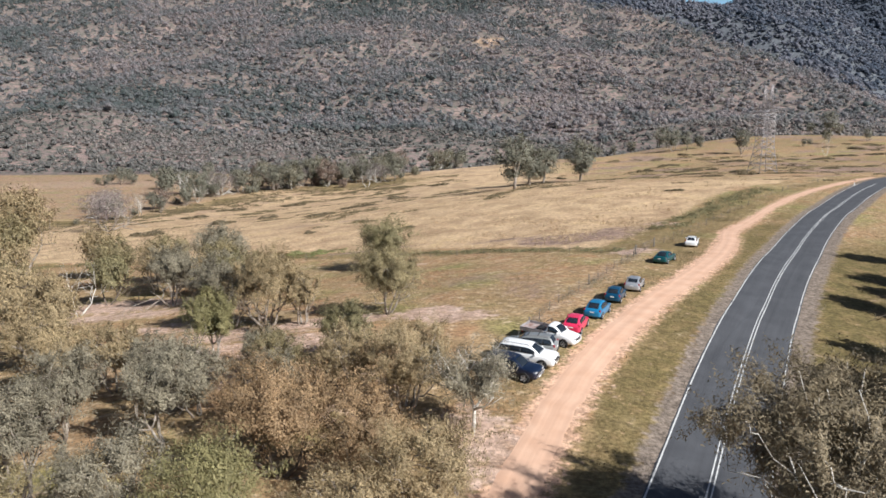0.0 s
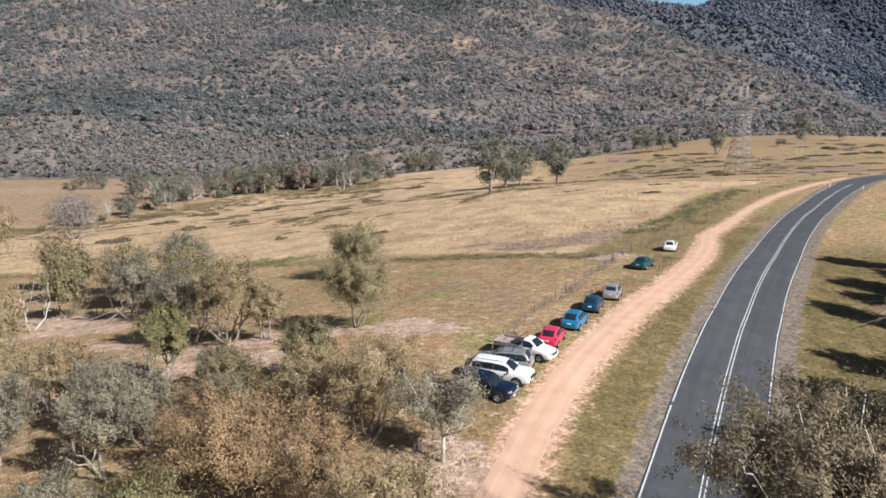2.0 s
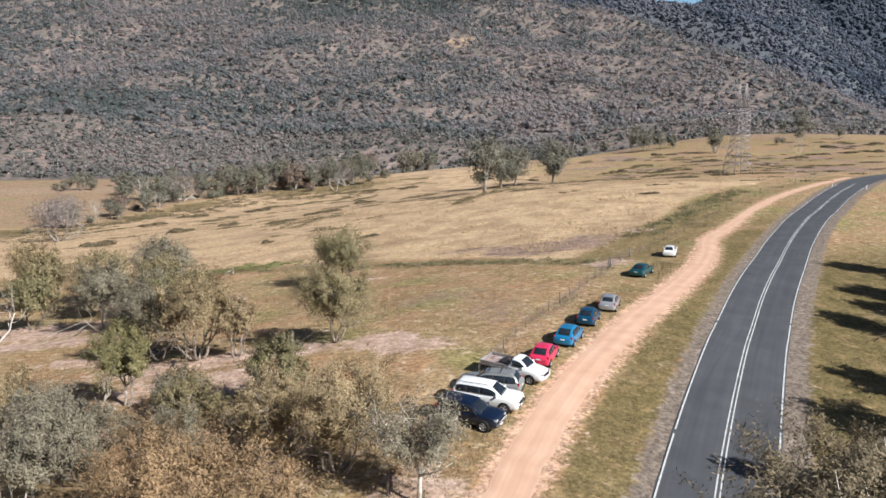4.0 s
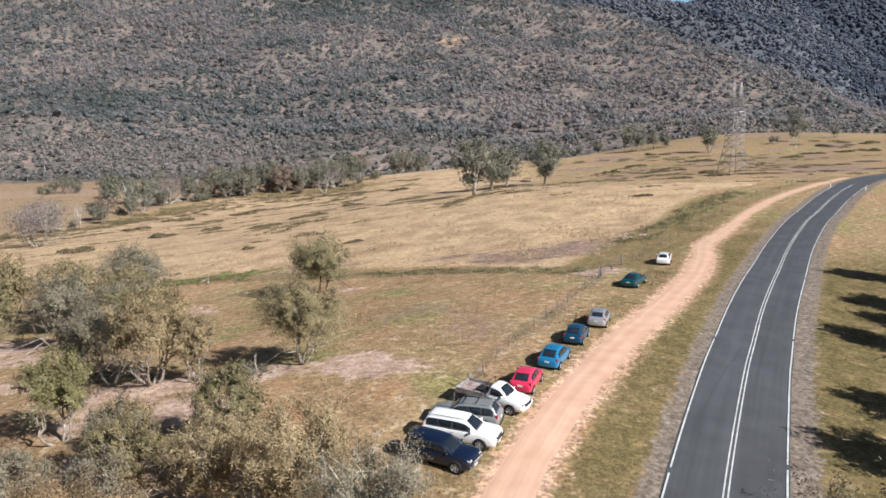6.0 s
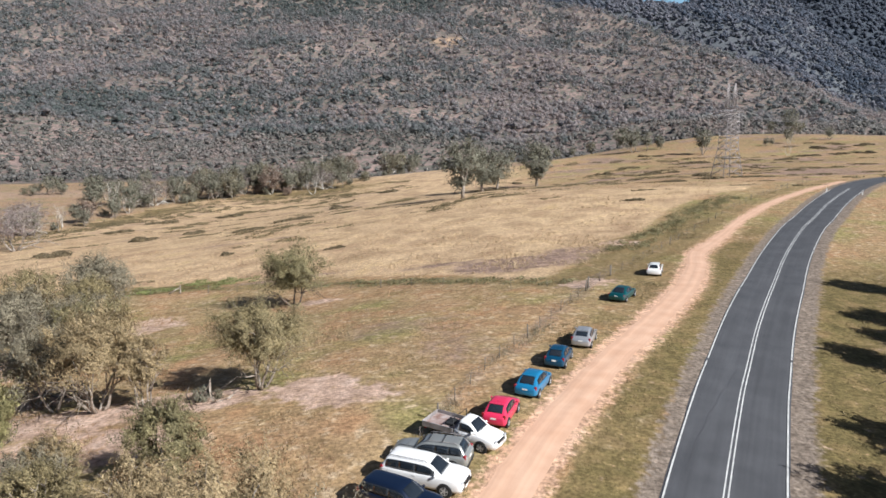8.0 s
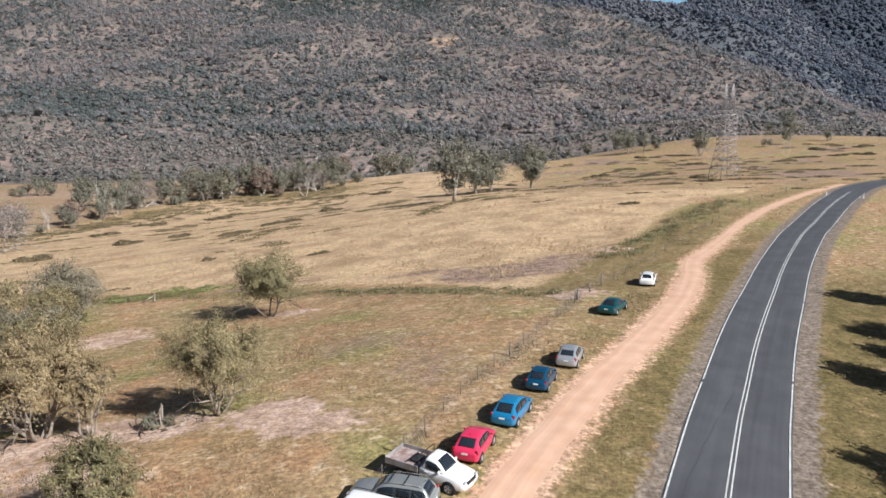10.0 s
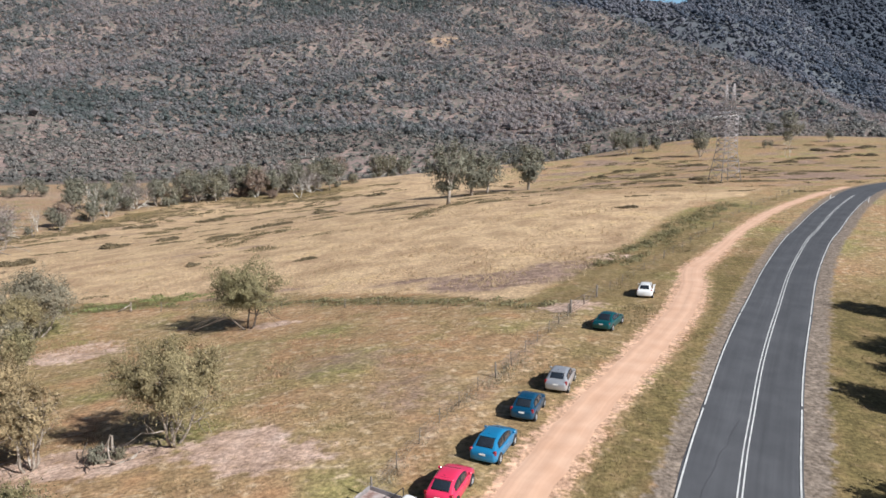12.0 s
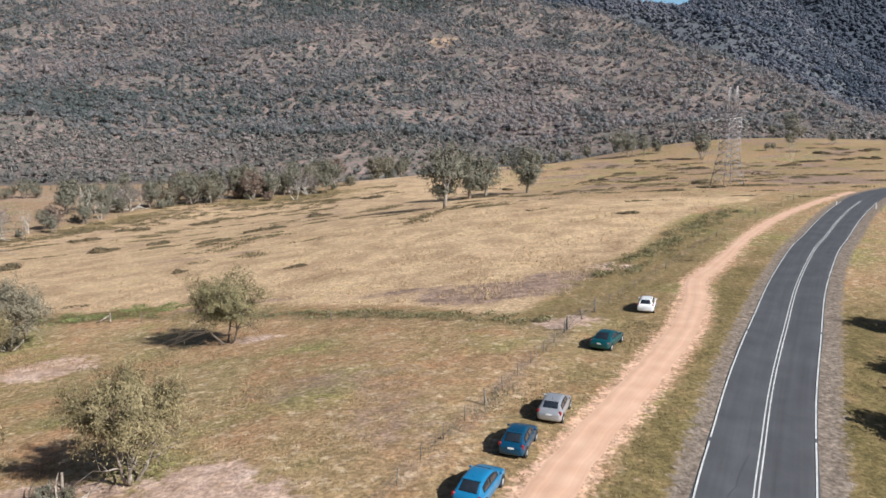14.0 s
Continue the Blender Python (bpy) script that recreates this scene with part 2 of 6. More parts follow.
    bare = ramp(mid, [(0.25, (0.33, 0.228, 0.165)), (0.5, (0.47, 0.335, 0.262)), (0.75, (0.58, 0.44, 0.36))])
    wood = ramp(noise_at(0.035, 8), [(0.3, (0.155, 0.122, 0.114)), (0.5, (0.215, 0.163, 0.149)), (0.7, (0.30, 0.217, 0.19))])
    litter = ramp(noise_at(0.22, 12), [(0.44, (0.0, 0.0, 0.0)), (0.55, (1.0, 1.0, 1.0))])
    wood = blend(wood, ramp(fine, [(0.3, (0.085, 0.084, 0.072)), (0.7, (0.15, 0.145, 0.125))]), litter)
    col = blend(paddock, gold, zone("gold", mid, 0.7))
    col = blend(col, green, zone("green", mid, 0.9))
    loose = noise_at(1.6, 10)
    col = blend(col, ramp(mid, [(0.3, (0.45, 0.283, 0.19)), (0.7, (0.57, 0.375, 0.268))]), zone("dirt", loose, 1.9))
    col = blend(col, ramp(loose, [(0.3, (0.155, 0.124, 0.10)), (0.5, (0.19, 0.154, 0.125)), (0.7, (0.23, 0.188, 0.154))]), zone("gravel", loose, 1.2))
    col = blend(col, bare, zone("bare", noise_at(0.9, 9), 1.9))
    col = blend(col, ramp(streak, [(0.3, (0.17, 0.115, 0.09)), (0.7, (0.36, 0.255, 0.20))]), zone("weed", mid, 0.9))
    col = blend(col, wood, zone("wood", mid, 0.4))
    # far scrub floor, with the blue of haze mixed into its colour
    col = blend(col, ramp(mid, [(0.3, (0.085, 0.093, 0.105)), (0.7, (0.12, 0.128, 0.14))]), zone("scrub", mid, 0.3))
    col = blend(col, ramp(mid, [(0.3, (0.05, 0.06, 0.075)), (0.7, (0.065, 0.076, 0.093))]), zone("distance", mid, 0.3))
    grain = ramp(fine, [(0.36, (0.60, 0.58, 0.55)), (0.5, (1.0, 1.0, 1.0)), (0.64, (1.42, 1.40, 1.36))])
    col = blend(col, grain, 0.68, "MULTIPLY")
    tuft = ramp(noise_at(1.1, 8), [(0.38, (0.78, 0.77, 0.76)), (0.5, (1.0, 1.0, 1.0)), (0.62, (1.22, 1.21, 1.18))])
    col = blend(col, tuft, 0.62, "MULTIPLY")
    t.links.new(col, b.inputs["Base Color"])
    bp = t.nodes.new("ShaderNodeBump")
    bp.inputs["Strength"].default_value = 0.7
    bp.inputs["Distance"].default_value = 0.12
    t.links.new(noise_at(5.0, 8), bp.inputs["Height"])
    t.links.new(bp.outputs[0], b.inputs["Normal"])
    return m


def leaf_material(name, dark, light, tint=0.35, rough=0.6, spec=0.25, warm=None, through=0.2):
    """Gum leaves: thin, a little light comes through; the crown varies leaf by leaf, and tree by tree."""
    m = bpy.data.materials.new(name)
    m.use_nodes = True
    t = m.node_tree
    b = t.nodes["Principled BSDF"]
    b.inputs["Roughness"].default_value = rough
    b.inputs["Specular IOR Level"].default_value = spec
    geo = t.nodes.new("ShaderNodeNewGeometry")
    r = t.nodes.new("ShaderNodeValToRGB")
    el = r.color_ramp.elements
    el[0].color, el[1].color = (*dark, 1), (*light, 1)
    if warm:                                   # whole trees differ: each carries its own tone
        el.new(0.55).color = (*light, 1)
        el[-1].color = (*warm, 1)
        tone = t.nodes.new("ShaderNodeAttribute")
        tone.attribute_name = "tone"
        t.links.new(tone.outputs["Fac"], r.inputs["Fac"])
    else:
        t.links.new(geo.outputs["Random Per Island"], r.inputs["Fac"])
    tc = t.nodes.new("ShaderNodeTexCoord")
    n = t.nodes.new("ShaderNodeTexNoise")
    n.inputs["Scale"].default_value = 0.55
    n.inputs["Detail"].default_value = 3
    t.links.new(tc.outputs["Object"], n.inputs["Vector"])
    hsv = t.nodes.new("ShaderNodeHueSaturation")
    mr = t.nodes.new("ShaderNodeMapRange")
    mr.inputs["From Min"].default_value, mr.inputs["From Max"].default_value = 0.3, 0.7
    mr.inputs["To Min"].default_value, mr.inputs["To Max"].default_value = 1 - tint, 1 + tint
    t.links.new(n.outputs["Fac"], mr.inputs["Value"])
    t.links.new(mr.outputs[0], hsv.inputs["Value"])
    t.links.new(r.outputs["Color"], hsv.inputs["Color"])
    t.links.new(hsv.outputs["Color"], b.inputs["Base Color"])
    tr = t.nodes.new("ShaderNodeBsdfTranslucent")
    t.links.new(hsv.outputs["Color"], tr.inputs["Color"])
    mix = t.nodes.new("ShaderNodeMixShader")
    mix.inputs[0].default_value = through
    t.links.new(b.outputs[0], mix.inputs[1])
    t.links.new(tr.outputs[0], mix.inputs[2])
    t.links.new(mix.outputs[0], t.nodes["Material Output"].inputs["Surface"])
    return m


def worn_lane(m, across_scale, along_scale, paths, dark, strength):
    """Long streaks along a lane, and wheel paths at the given places across it."""
    t = m.node_tree
    b = t.nodes["Principled BSDF"]
    old = b.inputs["Base Color"].links[0].from_socket

    def attr(name):
        a = t.nodes.new("ShaderNodeAttribute")
        a.attribute_name = name
        return a.outputs["Fac"]

    def math_node(op, a, c):
        x = t.nodes.new("ShaderNodeMath")
        x.operation = op
        for i, v in enumerate((a, c)):
            if isinstance(v, (int, float)):
                x.inputs[i].default_value = v
            else:
                t.links.new(v, x.inputs[i])
        return x.outputs[0]

    comb = t.nodes.new("ShaderNodeCombineXYZ")
    t.links.new(math_node("MULTIPLY", attr("across"), across_scale), comb.inputs[0])
    t.links.new(math_node("MULTIPLY", attr("along"), along_scale), comb.inputs[1])
    n = t.nodes.new("ShaderNodeTexNoise")
    n.inputs["Scale"].default_value = 1.0
    n.inputs["Detail"].default_value = 6
    t.links.new(comb.outputs[0], n.inputs["Vector"])
    curve = t.nodes.new("ShaderNodeValToRGB")
    el = curve.color_ramp.elements
    el[0].position, el[0].color = 0.0, (0.5, 0.5, 0.5, 1)
    el[1].position, el[1].color = 1.0, (0.5, 0.5, 0.5, 1)
    for pos, v in paths:
        el.new(pos).color = (v, v, v, 1)
    t.links.new(attr("across"), curve.inputs["Fac"])
    mix = math_node("ADD", math_node("MULTIPLY", n.outputs["Fac"], strength), math_node("MULTIPLY", curve.outputs["Color"], 1.0))
    hsv = t.nodes.new("ShaderNodeHueSaturation")
    t.links.new(math_node("ADD", mix, dark), hsv.inputs["Value"])
    t.links.new(old, hsv.inputs["Color"])
    t.links.new(hsv.outputs["Color"], b.inputs["Base Color"])


GROUND = ground_material()
ASPHALT = material("asphalt", [(0.061, 0.063, 0.069), (0.086, 0.088, 0.095)], 0.35, 0.85, 0.25, 40, spec=0.3)
DIRT = material("track_dirt", [(0.525, 0.322, 0.215), (0.56, 0.355, 0.245), (0.595, 0.39, 0.275)], 0.5, 0.95, 0.18, 9)
worn_lane(ASPHALT, 22.0, 0.05, ((0.10, 0.48), (0.18, 0.42), (0.27, 0.52), (0.36, 0.43), (0.45, 0.52), (0.56, 0.46), (0.64, 0.36), (0.73, 0.46), (0.82, 0.38), (0.92, 0.44)), 0.22, 0.5)
worn_lane(DIRT, 13.0, 0.045, ((0.08, 0.42), (0.24, 0.56), (0.38, 0.50), (0.50, 0.44), (0.62, 0.50), (0.76, 0.55), (0.92, 0.44)), 0.37, 0.24)
LINE_PAINT = material("line_paint", [(0.38, 0.38, 0.37), (0.62, 0.62, 0.60)], 1.5, 0.7, 0.1, 20)
BARK_PALE = material("pale_bark", [(0.15, 0.122, 0.095), (0.27, 0.225, 0.182), (0.46, 0.41, 0.355)], 2.5, 0.85, 0.4, 12)
BARK_WHITE = material("white_bark", [(0.36, 0.32, 0.27), (0.54, 0.50, 0.44), (0.66, 0.62, 0.56)], 2.5, 0.8, 0.3, 12)
BARK_DARK = material("dark_bark", [(0.085, 0.065, 0.05), (0.17, 0.135, 0.105)], 3, 0.9, 0.5, 14)
LEAF_OLIVE = leaf_material("olive_leaves", (0.136, 0.115, 0.056), (0.362, 0.294, 0.160))
LEAF_GREY = leaf_material("grey_green_leaves", (0.122, 0.109, 0.077), (0.326, 0.286, 0.200))
LEAF_RUST = leaf_material("rusty_leaves", (0.195, 0.130, 0.069), (0.42, 0.285, 0.157))
LEAF_BROWN = leaf_material("brown_olive_leaves", (0.192, 0.147, 0.078), (0.449, 0.345, 0.197))
LEAF_MID = leaf_material("paddock_gum_leaves", (0.109, 0.106, 0.076), (0.252, 0.240, 0.180))
LEAF_CREEK = leaf_material("creek_gum_leaves", (0.113, 0.104, 0.069), (0.268, 0.242, 0.167))
LEAF_RUSSET = leaf_material("russet_leaves", (0.13, 0.093, 0.07), (0.27, 0.195, 0.15))
LEAF_TWIG = leaf_material("bare_twigs", (0.15, 0.12, 0.11), (0.30, 0.245, 0.23))
LEAF_ROADSIDE = leaf_material("roadside_gum_leaves", (0.116, 0.093, 0.056), (0.307, 0.246, 0.156))
LEAF_GREEN = leaf_material("fresh_green_leaves", (0.12, 0.112, 0.046), (0.315, 0.275, 0.13))
LEAF_DARK = leaf_material("dark_green_leaves", (0.116, 0.104, 0.051), (0.305, 0.262, 0.137))
# hill haze put into the leaves: paler, greyer, more light let through
LEAF_HILL_HAZE = leaf_material("hazy_hill_forest_leaves", (0.148, 0.172, 0.163), (0.273, 0.270, 0.272), 0.2, 0.85, 0.1, (0.375, 0.326, 0.318), 0.6)
LEAF_SCRUB = leaf_material("hill_scrub_leaves", (0.119, 0.120, 0.111), (0.196, 0.187, 0.174), 0.35, 0.85, 0.1, (0.279, 0.234, 0.215), 0.35)
# blue haze of the far hills is put into the next two leaf colours
LEAF_FAR_HAZE = leaf_material("hazy_far_forest_leaves", (0.059, 0.075, 0.100), (0.099, 0.111, 0.140), 0.25, 0.85, 0.1, (0.154, 0.154, 0.177))
LEAF_DISTANT_HAZE = leaf_material("hazy_distant_forest_leaves", (0.042, 0.052, 0.071), (0.070, 0.082, 0.106), 0.15, 0.85, 0.1, (0.085, 0.095, 0.119))

# ---- ground: one sheet to the horizon ----
def spaced(lo, hi, fine, far_lo, far_hi, grow=1.07):
    mid = list(np.arange(lo, hi, fine))
    a, s, v = [], fine, lo
    while v > far_lo:
        s *= grow
        v -= s
        a.append(v)
    c, s, v = [], fine, hi
    while v < far_hi:
        c.append(v)
        s = min(s * grow, 120)
        v += s
    return np.array(a[::-1] + mid + c)


def build_ground():
    xs = spaced(-60, 90, 1.2, -3500, 3800, 1.05)
    ys = spaced(10, 215, 1.2, -900, 4700, 1.035)
    gx, gy = np.meshgrid(xs, ys)
    x, y = gx.ravel(), gy.ravel()
    z = land(x, y)
    rd = line_distance(x, y, road_line)
    td = line_distance(x, y, track_line[::3])
    free = step01(np.abs(rd), 5, 9) * step01(np.abs(td), 2.2, 4)
    close = step01(450 - y, 0, 150)
    z = z + free * close * (0.30 * (value_noise(x, y, 5, 1) - 0.5) + 0.12 * (value_noise(x, y, 1.7, 2) - 0.5))
    z = z - 0.035 * (1 - step01(np.abs(rd), 4.2, 5.2)) - 0.012 * (1 - step01(np.abs(td), 1.6, 2.3))
    nx, ny = len(xs), len(ys)
    i = (np.arange(ny - 1)[:, None] * nx + np.arange(nx - 1)[None, :]).ravel()
    faces = np.stack([i, i + 1, i + nx + 1, i + nx], 1)
    me = mesh_from("ground", np.stack([x, y, z], 1), faces, [GROUND], smooth=True)
    # which cover grows where
    cl = np.array(catmull(CROSS_LINE, 3))[::-1]
    cross = np.interp(x, cl[:, 0], cl[:, 1])
    fl = np.array(catmull(FENCE_FAR, 3))
    fence_x = np.interp(y, fl[:, 1], fl[:, 0])
    beyond = y - cross
    wob = 6 * (value_noise(x, y, 14, 5) - 0.5)
    left_of = fence_x - 9.5 * K - x + wob
    gold = step01(beyond + wob, 5, 10) * step01(left_of, -2, 4)
    upper = step01(y, 185, 225) * step01(x, 20, 60)
    gold = np.maximum(gold * (1 - 0.55 * upper), 0.32 * upper * step01(-rd, 9, 16))
    belt = np.interp(x / K, (-122, -106, -95, -80, -62, -44, -26, 0), (236, 262, 286, 305, 316, 321, 318, 330))
    far_side = step01(y / K - belt, 0, 14) * (1 - step01(x / K, -30, -10))
    gold = gold * (1 - 0.9 * far_side)
    gold = gold * (1 - 0.30 * step01(y, 150, 260) * value_noise(x, y, 22, 6))
    strip = step01(beyond, -0.5, 1.5) * (1 - step01(beyond + wob * 0.6, 5, 9))
    green = 0.50 * strip * step01(left_of + 10, 0, 5)
    verge = step01(rd, -16, -9) * (1 - step01(rd, -4.6, -3.8)) * step01(td, 1.5, 3)
    verge = verge * (1 - 0.55 * step01(y, 118, 165))
    green = np.maximum(green, verge * (0.56 + 0.28 * value_noise(x, y, 6, 8)))
    right_side = step01(rd, 4.0, 5.5) * (1 - step01(rd, 26, 40))
    green = np.maximum(green, right_side * (1 - 0.72 * step01(y, 85, 130)) * (0.95 + 0.15 * value_noise(x, y, 7, 11)))
    car_strip = step01(td, -8, -5) * (1 - step01(td, -2.2, -1.6))
    green = np.maximum(green, car_strip * 0.48)
    corridor = step01(beyond, -4, 4) * step01(-left_of, -4, 2) * step01(-rd, 10, 14) * (1 - step01(y, 190, 225))
    green = np.maximum(green, 0.56 * corridor * (1 - 0.5 * step01(y, 150, 200)))
    slope_green = step01(y, 150, 210) * (1 - step01(y, 370, 420)) * step01(-x, -30, 40)
    green = np.maximum(green, 0.28 * slope_green * step01(value_noise(x, y * 2.2, 24, 19), 0.42, 0.8))
    knoll = step01(y, 235, 300) * step01(x, 50, 105) * (1 - step01(y / K, 400, 430))
    green = np.maximum(green, knoll * (0.14 + 0.35 * value_noise(x, y, 30, 23)))
    by_belt = step01(y / K - belt, -38, -8) * (1 - step01(y / K - belt, 2, 12)) * (1 - step01(x / K, -20, 30)) * step01(y, 190, 230)
    green = np.maximum(green, by_belt * (0.30 + 0.45 * value_noise(x, y * 1.5, 15, 24)))
    lush = ((x / K + 29) / 10) ** 2 + ((y / K - 118.5) / 3.2) ** 2
    green = np.maximum(green, 1.1 * (1 - step01(np.sqrt(lush), 0.5, 1.2)))
    bare = np.zeros_like(x)
    for cx, cy, rx, ry, amt in ((-0.6, 62.2, 3.6, 3.4, 1.0), (1.6, 60.2, 4.2, 2.6, 0.9), (-24.5, 94.5, 5.5, 5.5, 0.85), (-6.0, 98.2, 3.6, 2.0, 0.75),
                                (-37, 83, 11, 5, 0.95), (-17, 60.5, 7, 3.2, 0.85), (-34, 76, 9, 3.2, 0.8), (-13, 55, 7, 4, 0.8), (-9, 62, 6, 3, 0.85),
                                (-24, 66, 7, 3, 0.7), (-20, 26, 10, 6, 0.7), (3.2, 36, 3.0, 5.5, 0.85), (20, 105, 5, 2.0, 0.3), (23.4, 90.5, 3.6, 2.2, 0.9), (33, 116, 4, 3, 0.55),
                                (-14, 47, 8, 2.5, 0.6), (-6, 42, 6, 6, 0.45)):
        r = np.sqrt(((x / K - cx) / rx) ** 2 + ((y / K - cy) / ry) ** 2)
        bare = np.maximum(bare, amt * (1 - step01(r, 0.45, 1.25)))
    taper = 1.0 - 0.36 * step01(y, 92 * K, 128 * K)
    dirt = 1 - step01(np.abs(td), 1.2 * taper, 2.9 * taper)
    slip = np.minimum(((x - 33) / 42) ** 2 + ((y - 1172) / 44) ** 2, 0.25 + ((x - 405) / 30) ** 2 + ((y - 722) / 22) ** 2)
    dirt = np.maximum(dirt, 0.46 * (1 - step01(np.sqrt(slip), 0.3, 1.3)))
    gravel = np.maximum(1 - step01(np.abs(rd + 0.1), 3.7, 5.4), (1 - step01(rd, 4.2, 6.0)) * (rd > 0))
    creek = (1 - step01(np.abs(y / K - (365 + 0.15 * x / K) - 30 * (value_noise(x, y, 60, 13) - 0.5)), 10, 28)) * (x < 0)
    bare = np.maximum(bare, 0.45 * creek)
    wood = step01(y / K + 0.12 * np.abs(x) / K, 415, 470)
    weed = np.zeros_like(x)
    for cx, cy, rx, ry, amt in ((18, 107, 10, 6.0, 1.05), (9, 112, 8, 2.5, 0.6), (26, 112, 6, 5, 0.7), (-12, 117, 14, 1.6, 0.6), (46, 62, 5, 16, 0.55), (-60, 205, 16, 4, 0.6), (-30, 160, 18, 3, 0.45), (4, 78, 9, 5, 0.45), (9, 70, 4, 8, 0.45)):
        rr = np.sqrt(((x / K - cx) / rx) ** 2 + ((y / K - cy) / ry) ** 2)
        weed = np.maximum(weed, amt * (1 - step01(rr, 0.4, 1.3)))
    weed = np.maximum(weed, (0.42 + 0.25 * upper) * step01(y, 150, 260) * step01(value_noise(x, y * 2.5, 16, 17), 0.4, 0.75) * (1 - wood))
    weed = np.maximum(weed * (1 - 0.8 * far_side), 0.46 * far_side * (1 - wood))
    fd = line_distance(x, y, np.array(catmull(FENCE_LINE, 1.0)))
    weed = np.maximum(weed, 0.40 * (1 - step01(np.abs(fd), 0.7, 2.4)))
    weed = np.maximum(weed, 0.28 * knoll)
    wood = wood * (1 - 0.56 * (1 - step01(np.sqrt(slip), 0.4, 1.2)))
    # depth zones where the ground colour takes the haze blue
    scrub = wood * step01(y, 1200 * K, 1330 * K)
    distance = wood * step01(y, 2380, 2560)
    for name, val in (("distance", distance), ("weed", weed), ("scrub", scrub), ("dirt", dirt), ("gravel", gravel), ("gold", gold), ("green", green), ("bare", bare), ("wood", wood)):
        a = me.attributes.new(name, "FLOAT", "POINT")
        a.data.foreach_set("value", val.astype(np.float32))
    ob = new("ground", me)
    return tagged(ob, "dry golden paddock and wooded slopes under grass and bare soil", "ground", kind="structure")


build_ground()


def strip(name, line, lo, hi, lift, mats, label, category, ragged=0.0, cuts=1, seed=0, taper=None, skirt=0.0):
    """A ribbon on the ground along a line, from lo to hi metres to its right."""
    nrm = normals2d(line)
    r = np.random.default_rng(seed)
    rows = []
    n = len(line)
    s = np.arange(n, dtype=float)
    wob_a = ragged * (value_noise(s, s * 0, 3.0, seed) + 0.7 * value_noise(s, s * 0, 1.1, seed + 5) - 0.85) * 2
    wob_b = ragged * (value_noise(s, s * 0, 3.0, seed + 1) + 0.7 * value_noise(s, s * 0, 1.1, seed + 6) - 0.85) * 2
    for k in range(cuts + 1):
        f = k / cuts
        off = (lo + (hi - lo) * f) * (taper if taper is not None else 1.0) + wob_a * (1 - f) + wob_b * f
        rows.append(line + nrm * off[:, None])
    rows = np.array(rows)                                     # cuts+1, n, 2
    x, y = rows[..., 0].ravel(), rows[..., 1].ravel()
    z = land(x, y) + lift - np.repeat(skirt * ((np.arange(cuts + 1) % cuts) == 0), n)
    i = (np.arange(cuts)[:, None] * n + np.arange(n - 1)[None, :]).ravel()
    faces = np.stack([i, i + n, i + n + 1, i + 1], 1)
    me = mesh_from(name, np.stack([x, y, z], 1), faces, mats, smooth=True)
    seg = np.r_[0, np.cumsum(np.linalg.norm(np.diff(line, axis=0), axis=1))]
    for key, val in (("along", np.tile(seg, cuts + 1)), ("across", np.repeat(np.linspace(0, 1, cuts + 1), n))):
        me.attributes.new(key, "FLOAT", "POINT").data.foreach_set("value", val.astype(np.float32))
    return tagged(new(name, me), label, category, kind="structure")


strip("road", road_line, -3.38, 3.38, 0.035, [ASPHALT], "two-lane grey asphalt road bending to the right", "road", 0.05, 10, 4, skirt=0.05)
strip("dirt_track", track_line, -1.3, 1.3, 0.014, [DIRT], "pink-orange compacted dirt track beside the road", "dirt track", 0.12, 6, 5, skirt=0.016,
      taper=1.0 - 0.36 * step01(track_line[:, 1], 92 * K, 128 * K))

# ---- fast meshes and foliage ----
def soup(name, verts, size, mats, index=None):
    """A mesh of separate faces with `size` corners each (3 or 4), corner after corner."""
    n = len(verts) // size
    me = bpy.data.meshes.new(name)
    me.vertices.add(n * size)
    me.vertices.foreach_set("co", np.ascontiguousarray(verts, dtype=np.float32).ravel())
    me.loops.add(n * size)
    me.loops.foreach_set("vertex_index", np.arange(n * size, dtype=np.int32))
    me.polygons.add(n)
    me.polygons.foreach_set("loop_start", np.arange(0, n * size, size, dtype=np.int32))
    for m in mats:
        me.materials.append(m)
    if index is not None:
        me.polygons.foreach_set("material_index", np.asarray(index, dtype=np.int32))
    me.update(calc_edges=True)
    return me


def unit(v):
    return v / np.maximum(np.linalg.norm(v, axis=-1, keepdims=True), 1e-9)


def leaf_sprays(r, centres, normals, length, width, droop=0.5):
    """One pointed leaf spray for each centre, facing its normal, hanging a little."""
    n = len(centres)
    nrm = unit(normals)
    side = unit(np.cross(nrm, unit(r.normal(size=(n, 3)) + np.array([0, 0, 0.01]))))
    along = unit(np.cross(side, nrm) + np.array([0, 0, -droop]) * r.random((n, 1)))
    side = unit(np.cross(along, nrm))
    ln = (length * (0.6 + 0.8 * r.random(n)))[:, None] / 2
    wd = (width * (0.6 + 0.8 * r.random(n)))[:, None] / 2
    out = np.empty((n, 3, 3))
    out[:, 0] = centres - along * ln + side * wd * 0.7
    out[:, 1] = centres - along * ln * 0.6 - side * wd
    out[:, 2] = centres + along * ln * 1.1
    return out.reshape(-1, 3)


def ball_points(r, n, shell=0.45):
    d = unit(r.normal(size=(n, 3)))
    rad = 1 - shell * r.random((n, 1)) ** 1.6
    return d, d * rad


